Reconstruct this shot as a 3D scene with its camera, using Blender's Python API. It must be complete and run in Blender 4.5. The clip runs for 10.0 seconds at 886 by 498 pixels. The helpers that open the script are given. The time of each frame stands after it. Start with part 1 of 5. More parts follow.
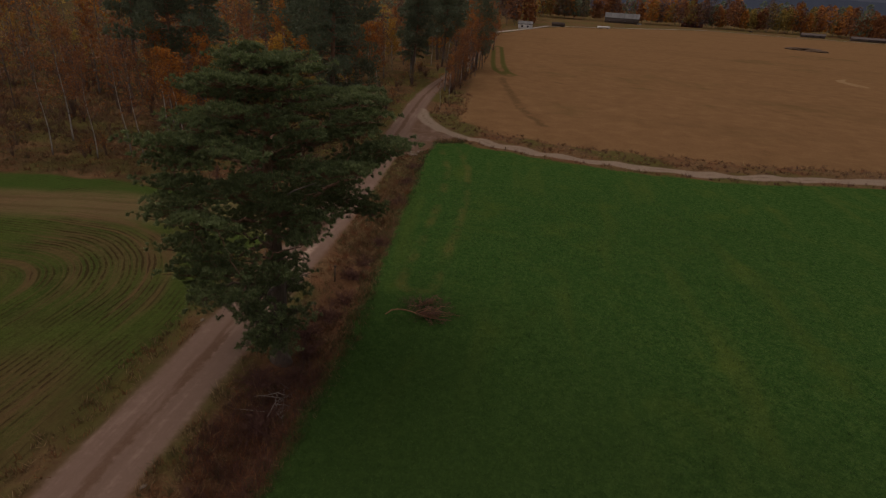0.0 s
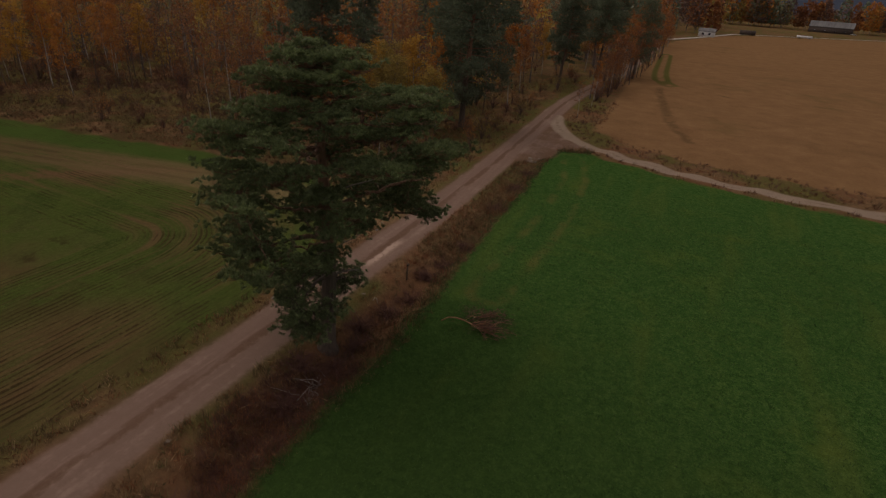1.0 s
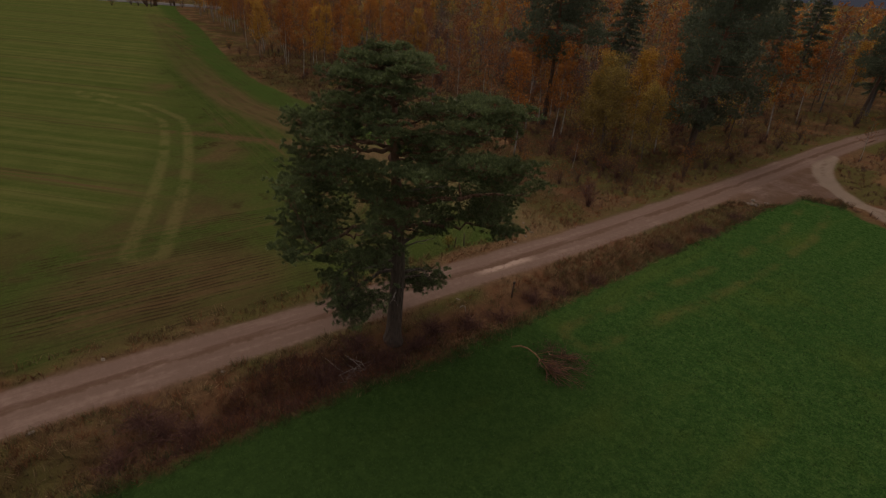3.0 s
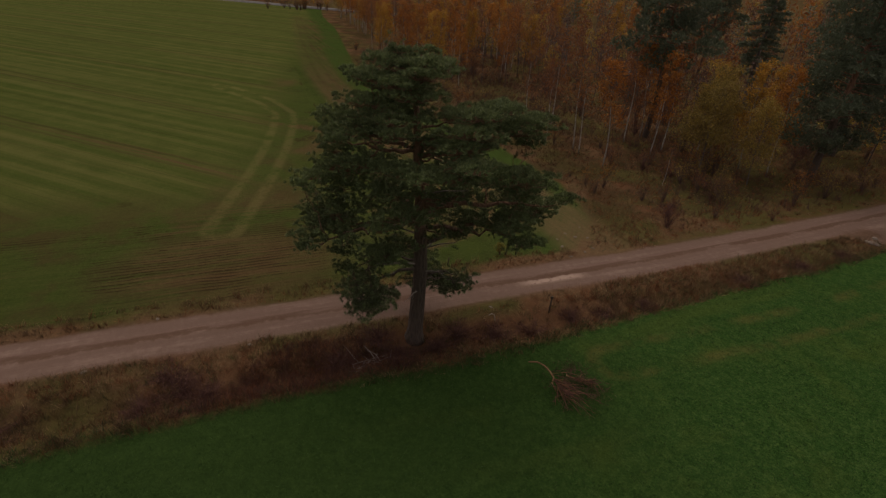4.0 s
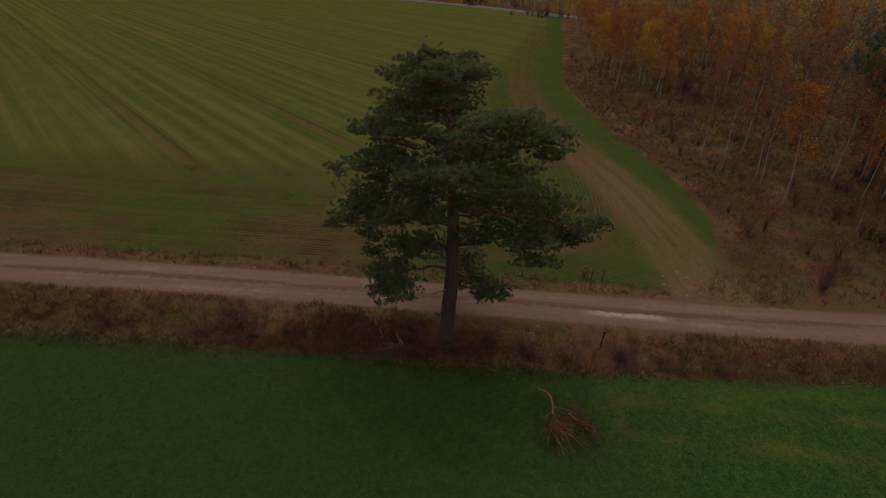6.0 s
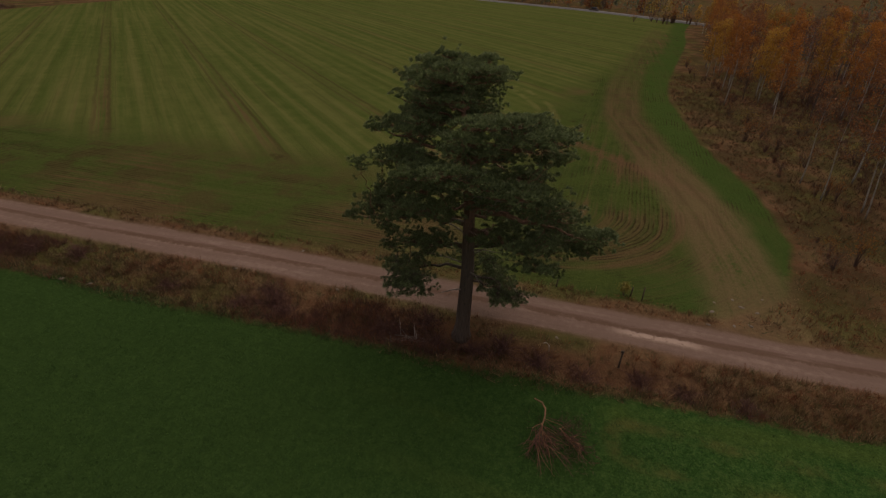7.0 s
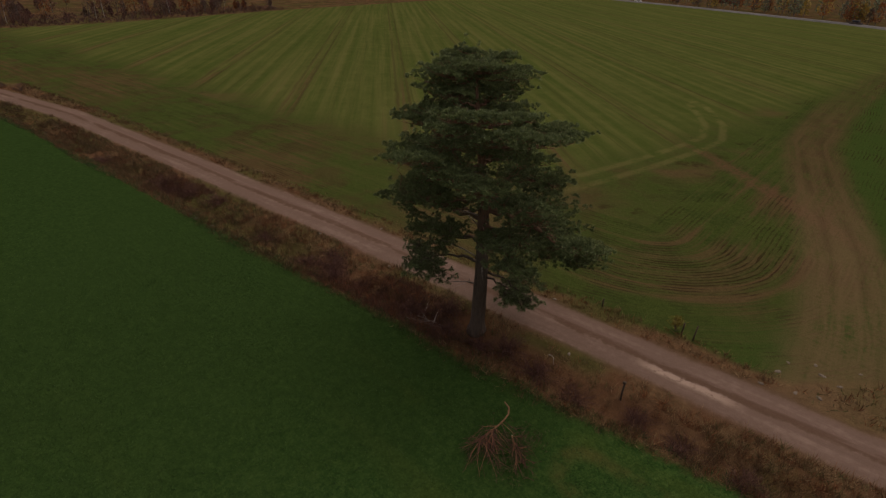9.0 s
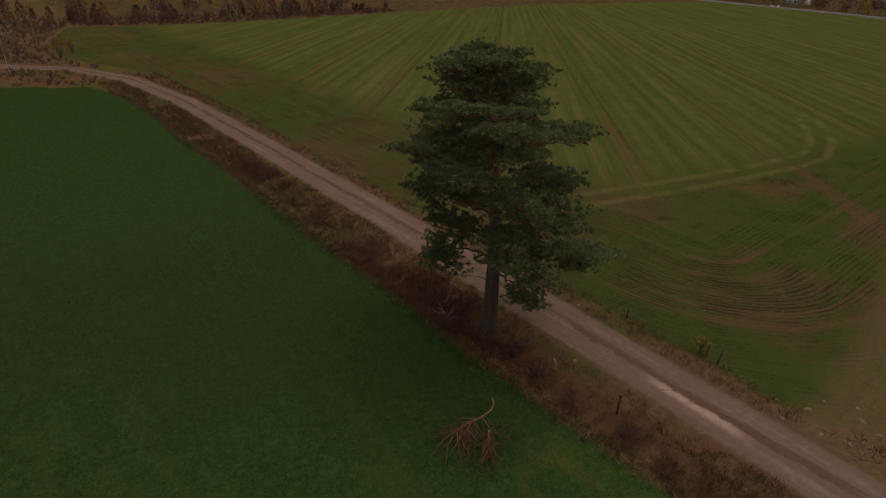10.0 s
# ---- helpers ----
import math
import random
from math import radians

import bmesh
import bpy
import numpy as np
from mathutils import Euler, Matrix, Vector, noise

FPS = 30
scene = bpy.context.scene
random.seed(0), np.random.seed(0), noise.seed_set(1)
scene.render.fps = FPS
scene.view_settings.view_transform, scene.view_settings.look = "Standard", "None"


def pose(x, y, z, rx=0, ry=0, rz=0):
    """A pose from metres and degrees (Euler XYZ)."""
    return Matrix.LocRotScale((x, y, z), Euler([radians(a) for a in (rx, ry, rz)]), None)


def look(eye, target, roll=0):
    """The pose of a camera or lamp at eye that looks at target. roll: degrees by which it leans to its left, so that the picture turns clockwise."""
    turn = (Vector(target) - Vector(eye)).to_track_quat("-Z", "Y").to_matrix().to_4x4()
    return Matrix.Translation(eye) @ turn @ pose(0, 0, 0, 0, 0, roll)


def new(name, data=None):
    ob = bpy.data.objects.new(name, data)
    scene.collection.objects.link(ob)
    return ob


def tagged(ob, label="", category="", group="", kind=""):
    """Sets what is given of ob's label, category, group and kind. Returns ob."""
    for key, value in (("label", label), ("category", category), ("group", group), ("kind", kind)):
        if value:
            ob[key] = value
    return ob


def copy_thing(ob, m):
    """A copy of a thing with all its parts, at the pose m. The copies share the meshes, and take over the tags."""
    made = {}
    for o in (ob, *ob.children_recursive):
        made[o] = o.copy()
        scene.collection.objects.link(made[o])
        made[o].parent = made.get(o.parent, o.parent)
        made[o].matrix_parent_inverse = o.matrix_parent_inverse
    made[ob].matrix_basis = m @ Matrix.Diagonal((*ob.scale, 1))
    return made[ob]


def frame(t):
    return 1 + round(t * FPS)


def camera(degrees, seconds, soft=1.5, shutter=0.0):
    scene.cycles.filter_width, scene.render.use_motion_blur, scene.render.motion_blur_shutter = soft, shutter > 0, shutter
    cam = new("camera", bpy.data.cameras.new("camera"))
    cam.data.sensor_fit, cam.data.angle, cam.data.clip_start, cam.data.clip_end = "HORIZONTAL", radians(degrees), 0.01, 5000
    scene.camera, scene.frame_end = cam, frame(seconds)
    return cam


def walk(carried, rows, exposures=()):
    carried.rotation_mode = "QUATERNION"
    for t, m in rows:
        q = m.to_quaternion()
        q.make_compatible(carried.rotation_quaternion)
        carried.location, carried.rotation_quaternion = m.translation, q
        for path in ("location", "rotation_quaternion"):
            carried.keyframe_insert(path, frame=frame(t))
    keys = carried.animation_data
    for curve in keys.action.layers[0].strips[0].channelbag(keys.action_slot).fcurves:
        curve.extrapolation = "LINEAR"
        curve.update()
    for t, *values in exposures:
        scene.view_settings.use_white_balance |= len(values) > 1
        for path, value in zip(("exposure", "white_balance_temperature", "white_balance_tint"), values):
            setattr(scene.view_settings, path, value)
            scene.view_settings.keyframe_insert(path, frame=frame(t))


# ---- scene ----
cam = camera(78.8, 10.0, soft=1.25)
METRES, EYE, TILT, LEAN, TURN = 46.63, 17.4, 0.0, 0.0, 6.4
ROWS = [
    (0.0, 0.0, 0.0, 0.0, 1.65, -25.24, -3.5),
    (0.5, 0.0467, 0.0183, 0.0006, 10.72, -25.6, -3.56),
    (1.0, 0.0917, 0.0413, 0.0016, 18.7, -25.94, -3.65),
    (1.5, 0.1325, 0.0676, 0.0032, 26.0, -26.22, -3.67),
    (2.0, 0.1715, 0.0973, 0.0056, 34.02, -26.53, -3.6),
    (2.5, 0.2078, 0.1293, 0.0083, 41.73, -26.8, -3.54),
    (3.25, 0.2580, 0.1858, 0.0123, 51.9, -27.08, -3.40),
    (4.0, 0.3001, 0.2481, 0.0164, 62.13, -27.32, -3.19),
    (4.5, 0.3217, 0.2934, 0.0189, 68.46, -27.49, -3.1),
    (5.0, 0.3393, 0.3403, 0.0208, 74.29, -27.61, -2.98),
    (5.5, 0.3525, 0.3886, 0.0229, 81.2, -27.78, -2.79),
    (6.25, 0.3641, 0.4628, 0.0260, 90.55, -27.91, -2.53),
    (7.0, 0.3657, 0.5371, 0.0286, 99.83, -28.0, -2.23),
    (7.5, 0.3614, 0.5871, 0.0296, 105.45, -28.04, -2.07),
    (8.0, 0.3525, 0.6364, 0.0294, 111.01, -28.04, -1.93),
    (8.5, 0.3381, 0.6846, 0.0288, 116.59, -28.03, -1.76),
    (9.0, 0.3198, 0.7314, 0.0275, 122.39, -28.02, -1.6),
    (9.5, 0.2969, 0.7767, 0.0256, 128.36, -27.99, -1.42),
    (10.0, 0.2699, 0.8193, 0.0235, 134.16, -27.96, -1.24),
]
walk(cam, [(t, pose(0, 0, EYE, TILT, LEAN, TURN) @ pose(METRES * x, METRES * y, METRES * z, 90 + pitch, roll, yaw)) for t, x, y, z, yaw, pitch, roll in ROWS], exposures=((0.0, -0.46, 7550, 21), (3.0, -0.42, 7550, 21), (6.0, -0.37, 7550, 21), (10.0, -0.36, 7550, 21)))

# ---- world, sun, exposure ----
world = bpy.data.worlds.new("overcast_sky")
scene.world = world
world.use_nodes = True
wt = world.node_tree
sky = wt.nodes.new("ShaderNodeTexSky")
sky.sky_type, sky.sun_disc = "NISHITA", False
sky.sun_elevation, sky.sun_rotation = radians(68), radians(280)
sky.dust_density, sky.air_density = 3.0, 1.0
soften = wt.nodes.new("ShaderNodeHueSaturation")
soften.inputs["Saturation"].default_value = 0.35
wt.links.new(sky.outputs[0], soften.inputs["Color"])
wt.links.new(soften.outputs[0], wt.nodes["Background"].inputs["Color"])
wt.nodes["Background"].inputs["Strength"].default_value = 0.118
sun = new("sun", bpy.data.lights.new("sun", "SUN"))
sun.data.energy, sun.data.angle, sun.data.color = 0.55, radians(110), (1.0, 0.95, 0.88)
sun.matrix_world = look((-26, 5, 80), (0, 0, 0))

# ---- mesh helpers ----
RNG = np.random.default_rng(7)


class Acc:
    """Collects tubes, triangles and quads for one mesh."""

    def __init__(self):
        self.v, self.t, self.q, self.n = [], [], [], 0

    def tube(self, pts, radii, sides=6, cap=True):
        pts = np.asarray(pts, float)
        k = len(pts)
        tan = np.gradient(pts, axis=0)
        tan /= np.linalg.norm(tan, axis=1)[:, None] + 1e-9
        ref = np.where(np.abs(tan[:, 2:3]) > 0.9, np.array([[1.0, 0, 0]]), np.array([[0, 0, 1.0]]))
        u = np.cross(tan, ref)
        u /= np.linalg.norm(u, axis=1)[:, None] + 1e-9
        w = np.cross(tan, u)
        a = np.arange(sides) * 2 * np.pi / sides
        r = np.asarray(radii, float)[:, None, None]
        ring = pts[:, None] + r * (u[:, None] * np.cos(a)[None, :, None] + w[:, None] * np.sin(a)[None, :, None])
        base = self.n
        self.v.append(ring.reshape(-1, 3))
        self.n += k * sides
        i, j = np.meshgrid(np.arange(k - 1), np.arange(sides), indexing="ij")
        a0 = base + i * sides + j
        a1 = base + i * sides + (j + 1) % sides
        self.q.append(np.stack([a0, a0 + sides, a1 + sides, a1], -1).reshape(-1, 4))
        if cap:
            for end, order in ((0, 1), (k - 1, -1)):
                idx = base + end * sides + np.arange(sides)[::order]
                self.t.append(np.stack([np.full(sides - 2, idx[0]), idx[1:-1], idx[2:]], -1))
        return self

    def tris(self, corners):
        corners = np.asarray(corners, float).reshape(-1, 3)
        self.t.append(self.n + np.arange(len(corners)).reshape(-1, 3))
        self.v.append(corners)
        self.n += len(corners)
        return self

    def quads(self, corners):
        corners = np.asarray(corners, float).reshape(-1, 3)
        self.q.append(self.n + np.arange(len(corners)).reshape(-1, 4))
        self.v.append(corners)
        self.n += len(corners)
        return self

    def box(self, lo, hi):
        x, y, z = zip(lo, hi)
        c = np.array([(x[i], y[j], z[k]) for i in (0, 1) for j in (0, 1) for k in (0, 1)], float)
        f = np.array([(0, 1, 3, 2), (4, 6, 7, 5), (0, 4, 5, 1), (2, 3, 7, 6), (0, 2, 6, 4), (1, 5, 7, 3)])
        self.q.append(self.n + f)
        self.v.append(c)
        self.n += 8
        return self

    def mesh(self, name, mat, smooth=False):
        me = bpy.data.meshes.new(name)
        v = np.concatenate(self.v)
        t = np.concatenate(self.t) if self.t else np.zeros((0, 3), int)
        q = np.concatenate(self.q) if self.q else np.zeros((0, 4), int)
        me.vertices.add(len(v))
        me.vertices.foreach_set("co", v.ravel().astype(np.float32))
        loops = np.concatenate([t.ravel(), q.ravel()]).astype(np.int32)
        me.loops.add(len(loops))
        me.loops.foreach_set("vertex_index", loops)
        me.polygons.add(len(t) + len(q))
        start = np.concatenate([np.arange(len(t)) * 3, len(t) * 3 + np.arange(len(q)) * 4]).astype(np.int32)
        me.polygons.foreach_set("loop_start", start)
        me.update(calc_edges=True)
        me.validate()
        if smooth:
            me.polygons.foreach_set("use_smooth", np.ones(len(me.polygons), bool))
        for m in mat if isinstance(mat, (list, tuple)) else [mat]:
            me.materials.append(m)
        return me


def part(name, acc, mat, parent, label="", smooth=False):
    ob = new(name, acc.mesh(name, mat, smooth))
    ob.parent = parent
    return tagged(ob, label)


def base(name, x, y, z=0.0, rz=0.0):
    ob = new(name)
    ob.matrix_world = pose(x, y, z, 0, 0, rz)
    return ob


def unit(n, rng):
    v = rng.normal(size=(n, 3))
    return v / np.linalg.norm(v, axis=1)[:, None]


def leaf_tris(pos, size, rng, up=0.0, ratio=0.9):
    q = flakes(pos, size * 1.25, rng, up, ratio)
    return q[:, :3]


def flakes(pos, size, rng, up=0.0, ratio=0.6):
    """Leaf-like quads of that size round the places, turned at random."""
    n = len(pos)
    a = unit(n, rng)
    b = unit(n, rng)
    a[:, 2] -= up
    a /= np.linalg.norm(a, axis=1)[:, None]
    b -= a * np.sum(a * b, 1)[:, None]
    b /= np.linalg.norm(b, axis=1)[:, None] + 1e-9
    s = (size * rng.uniform(0.6, 1.3, n))[:, None]
    a, b = a * s, b * s * ratio
    return np.stack([pos - a * 0.5, pos + b * 0.5, pos + a * 0.5, pos - b * 0.5], 1)


def needles(pos, out, length, width, count, rng, spread=0.75):
    """Bundles of narrow triangles that fan out from each place along the way out."""
    n = len(pos)
    d = np.repeat(out, count, 0) + rng.normal(size=(n * count, 3)) * spread
    d /= np.linalg.norm(d, axis=1)[:, None] + 1e-9
    p = np.repeat(pos, count, 0)
    side = np.cross(d, unit(n * count, rng))
    side /= np.linalg.norm(side, axis=1)[:, None] + 1e-9
    ln = (length * rng.uniform(0.6, 1.2, n * count))[:, None]
    return np.stack([p - side * width * 0.5, p + side * width * 0.5, p + d * ln], 1)


# ---- materials ----
def node_mat(name):
    m = bpy.data.materials.new(name)
    m.use_nodes = True
    return m, m.node_tree, m.node_tree.nodes["Principled BSDF"]


class Nodes:
    """Short forms for the nodes of a material."""

    def __init__(self, tree):
        self.tree = tree

    def link(self, value, socket):
        if isinstance(value, bpy.types.NodeSocket):
            self.tree.links.new(value, socket)
        else:
            socket.default_value = value

    def math(self, op, a, b=0.0, c=0.0, clamp=False):
        n = self.tree.nodes.new("ShaderNodeMath")
        n.operation, n.use_clamp = op, clamp
        for v, s in zip((a, b, c), n.inputs):
            self.link(v, s)
        return n.outputs[0]

    def noise(self, scale, detail=4.0, rough=0.55, vec=None, seed=0.0):
        n = self.tree.nodes.new("ShaderNodeTexNoise")
        n.noise_dimensions = "4D"
        n.inputs["W"].default_value = seed
        n.inputs["Scale"].default_value, n.inputs["Detail"].default_value, n.inputs["Roughness"].default_value = scale, detail, rough
        if vec is not None:
            self.tree.links.new(vec, n.inputs["Vector"])
        return n.outputs["Fac"]

    def voronoi(self, scale, vec=None):
        n = self.tree.nodes.new("ShaderNodeTexVoronoi")
        n.inputs["Scale"].default_value = scale
        if vec is not None:
            self.tree.links.new(vec, n.inputs["Vector"])
        return n.outputs["Distance"]

    def place(self):
        return self.tree.nodes.new("ShaderNodeNewGeometry").outputs["Position"]

    def local(self):
        return self.tree.nodes.new("ShaderNodeTexCoord").outputs["Object"]

    def island(self):
        return self.tree.nodes.new("ShaderNodeNewGeometry").outputs["Random Per Island"]

    def each(self):
        return self.tree.nodes.new("ShaderNodeObjectInfo").outputs["Random"]

    def attr(self, name):
        n = self.tree.nodes.new("ShaderNodeAttribute")
        n.attribute_name = name
        return n.outputs["Fac"]

    def dot(self, vec, direction):
        n = self.tree.nodes.new("ShaderNodeVectorMath")
        n.operation = "DOT_PRODUCT"
        self.tree.links.new(vec, n.inputs[0])
        n.inputs[1].default_value = direction
        return n.outputs["Value"]

    def vec(self, x, y, z=0.0):
        n = self.tree.nodes.new("ShaderNodeCombineXYZ")
        for v, s in zip((x, y, z), n.inputs):
            self.link(v, s)
        return n.outputs[0]

    def scaled(self, vec, sx, sy, sz=1.0):
        n = self.tree.nodes.new("ShaderNodeVectorMath")
        n.operation = "MULTIPLY"
        self.tree.links.new(vec, n.inputs[0])
        n.inputs[1].default_value = (sx, sy, sz)
        return n.outputs[0]

    def step(self, v, lo, hi):
        n = self.tree.nodes.new("ShaderNodeMapRange")
        n.interpolation_type = "SMOOTHSTEP"
        self.link(v, n.inputs["Value"])
        n.inputs["From Min"].default_value, n.inputs["From Max"].default_value = lo, hi
        return n.outputs["Result"]

    def mix(self, a, b, fac):
        n = self.tree.nodes.new("ShaderNodeMix")
        n.data_type = "RGBA"
        self.link(fac, n.inputs["Factor"])
        for v, i in ((a, 6), (b, 7)):
            self.link(v if isinstance(v, bpy.types.NodeSocket) else (*v, 1.0), n.inputs[i])
        return n.outputs[2]

    def ramp(self, fac, stops):
        n = self.tree.nodes.new("ShaderNodeValToRGB")
        self.link(fac, n.inputs["Fac"])
        while len(n.color_ramp.elements) < len(stops):
            n.color_ramp.elements.new(0.5)
        for e, (p, c) in zip(n.color_ramp.elements, stops):
            e.position, e.color = p, (*c, 1.0)
        return n.outputs[0]

    def bump(self, height, strength, distance):
        n = self.tree.nodes.new("ShaderNodeBump")
        n.inputs["Strength"].default_value, n.inputs["Distance"].default_value = strength, distance
        self.link(height, n.inputs["Height"])
        return n.outputs[0]


def leaf_mat(name, stops, translucent=0.25, rough=0.6, tint=0.35, mottle=0.0):
    """Leaves: a colour of its own for each leaf, and a shift for each tree."""
    m, tree, b = node_mat(name)
    k = Nodes(tree)
    mixed = k.math("ADD", k.math("MULTIPLY", k.island(), 1.0 - tint), k.math("MULTIPLY", k.each(), tint))
    c = k.ramp(mixed, stops)
    if mottle:
        young = k.ramp(mixed, [(p, tuple(v * (1 + mottle) for v in q)) for p, q in stops])
        old = k.ramp(mixed, [(p, tuple(v * (1 - mottle) for v in q)) for p, q in stops])
        c = k.mix(old, young, k.step(k.noise(3.2, 4, 0.7), 0.36, 0.64))
    c = k.mix(c, (0.02, 0.015, 0.01), k.math("MULTIPLY", k.step(k.noise(0.9, 3), 0.5, 0.75), 0.35))
    tree.links.new(c, b.inputs["Base Color"])
    b.inputs["Roughness"].default_value = rough
    b.inputs["Specular IOR Level"].default_value = 0.3
    if translucent:
        tr = tree.nodes.new("ShaderNodeBsdfTranslucent")
        tree.links.new(c, tr.inputs["Color"])
        mx = tree.nodes.new("ShaderNodeMixShader")
        mx.inputs[0].default_value = translucent
        tree.links.new(b.outputs[0], mx.inputs[1])
        tree.links.new(tr.outputs[0], mx.inputs[2])
        tree.links.new(mx.outputs[0], tree.nodes["Material Output"].inputs["Surface"])
    return m


def rough_mat(name, dark, light, scale=6.0, rough=0.85, stretch=(1, 1, 1), bump=0.4, depth=0.02):
    """A mottled matt surface at two scales."""
    m, tree, b = node_mat(name)
    k = Nodes(tree)
    p = k.scaled(k.local(), *stretch)
    n1, n2 = k.noise(scale, 6, 0.65, p), k.noise(scale * 0.15, 3, 0.5, p, 3.0)
    f = k.math("ADD", k.math("MULTIPLY", n1, 0.65), k.math("MULTIPLY", n2, 0.35))
    tree.links.new(k.mix(dark, light, k.step(f, 0.32, 0.68)), b.inputs["Base Color"])
    b.inputs["Roughness"].default_value = rough
    b.inputs["Specular IOR Level"].default_value = 0.25
    tree.links.new(k.bump(n1, bump, depth), b.inputs["Normal"])
    return m


def bark_pine():
    m, tree, b = node_mat("pine_bark")
    k = Nodes(tree)
    p = k.local()
    z = k.dot(p, (0, 0, 1))
    plates = k.voronoi(7.0, k.scaled(p, 1, 1, 0.3))
    low = k.mix((0.048, 0.033, 0.023), (0.13, 0.092, 0.066), k.noise(9.0, 6, 0.65, k.scaled(p, 1, 1, 0.35)))
    high = k.mix((0.135, 0.070, 0.042), (0.27, 0.140, 0.082), k.noise(5.0, 5, 0.6, p))
    c = k.mix(low, high, k.step(k.math("ADD", z, k.math("MULTIPLY", k.noise(1.2, 2), 3.0)), 6.5, 10.5))
    c = k.mix((0.04, 0.032, 0.028), c, k.step(plates, 0.05, 0.3))
    tree.links.new(c, b.inputs["Base Color"])
    b.inputs["Roughness"].default_value = 0.9
    tree.links.new(k.bump(plates, 1.0, 0.09), b.inputs["Normal"])
    return m


def bark_birch():
    m, tree, b = node_mat("birch_bark")
    k = Nodes(tree)
    p = k.local()
    marks = k.noise(5.0, 4, 0.6, k.scaled(p, 0.5, 0.5, 2.2))
    z = k.dot(p, (0, 0, 1))
    white = k.mix((0.26, 0.235, 0.205), (0.46, 0.425, 0.38), k.noise(3.0, 3, 0.5, p))
    c = k.mix(white, (0.05, 0.04, 0.035), k.step(marks, 0.56, 0.66))
    foot = k.step(k.math("ADD", z, k.noise(2.0, 2)), 1.6, 0.5)
    c = k.mix(c, (0.10, 0.085, 0.07), foot)
    c = k.mix(c, (0.14, 0.10, 0.08), k.step(z, 6.5, 10.0))
    tree.links.new(c, b.inputs["Base Color"])
    b.inputs["Roughness"].default_value = 0.7
    return m


PINE_BARK, BIRCH_BARK = bark_pine(), bark_birch()
GREY_BARK = rough_mat("grey_bark", (0.07, 0.06, 0.055), (0.2, 0.18, 0.165), 9.0, stretch=(1, 1, 0.3))
BROWN_BARK = rough_mat("brown_bark", (0.06, 0.042, 0.033), (0.15, 0.11, 0.09), 9.0, stretch=(1, 1, 0.3))
TWIG = rough_mat("bare_twigs", (0.085, 0.05, 0.04), (0.17, 0.11, 0.085), 5.0)
RUST_TWIG = rough_mat("dead_red_brown_stems", (0.075, 0.036, 0.030), (0.175, 0.084, 0.062), 4.0)
DEAD_WOOD = rough_mat("weathered_dead_wood", (0.16, 0.13, 0.11), (0.36, 0.31, 0.27), 8.0)
FRESH_WOOD = rough_mat("peeling_orange_branch", (0.16, 0.075, 0.04), (0.38, 0.20, 0.11), 6.0)
STONE = rough_mat("pale_stone", (0.11, 0.085, 0.065), (0.25, 0.20, 0.155), 7.0)
POST_WOOD = rough_mat("old_post_wood", (0.035, 0.025, 0.018), (0.10, 0.07, 0.05), 12.0, stretch=(1, 1, 0.2))
PINE_NEEDLES = leaf_mat("pine_needles", [(0, (0.075, 0.105, 0.043)), (0.55, (0.148, 0.190, 0.078)), (1, (0.265, 0.312, 0.138))], 0.24, 0.45, 0.1, 0.30)
DARK_NEEDLES = leaf_mat("conifer_needles", [(0, (0.078, 0.100, 0.064)), (0.6, (0.14, 0.172, 0.104)), (1, (0.23, 0.265, 0.155))], 0.35, 0.5)
LEAF_ORANGE = leaf_mat("orange_leaves", [(0, (0.17, 0.055, 0.016)), (0.5, (0.43, 0.155, 0.028)), (1, (0.58, 0.27, 0.05))], 0.45)
LEAF_GOLD = leaf_mat("golden_leaves", [(0, (0.27, 0.13, 0.026)), (0.5, (0.52, 0.27, 0.04)), (1, (0.66, 0.42, 0.08))], 0.45)
LEAF_RUST = leaf_mat("rust_leaves", [(0, (0.11, 0.040, 0.020)), (0.5, (0.29, 0.11, 0.038)), (1, (0.42, 0.185, 0.05))], 0.4)
LEAF_OLIVE = leaf_mat("olive_yellow_leaves", [(0, (0.16, 0.122, 0.035)), (0.5, (0.33, 0.235, 0.058)), (1, (0.52, 0.34, 0.075))], 0.4)
VERGE_GREEN = leaf_mat("fading_verge_grass", [(0, (0.050, 0.050, 0.020)), (0.6, (0.105, 0.098, 0.036)), (1, (0.19, 0.165, 0.065))], 0.2, 0.8, 0.0, 0.4)
STRAW = leaf_mat("dry_grass", [(0, (0.085, 0.046, 0.022)), (0.5, (0.18, 0.11, 0.054)), (1, (0.34, 0.235, 0.125))], 0.15, 0.8, 0.0, 0.45)
RUST_STRAW = leaf_mat("rust_bracken", [(0, (0.095, 0.032, 0.016)), (0.5, (0.185, 0.070, 0.030)), (1, (0.27, 0.13, 0.058))], 0.15, 0.8, 0.0, 0.5)
GRASS = leaf_mat("green_blades", [(0, (0.014, 0.042, 0.010)), (0.6, (0.035, 0.09, 0.019)), (1, (0.09, 0.16, 0.04))], 0.2, 0.6, 0.0)

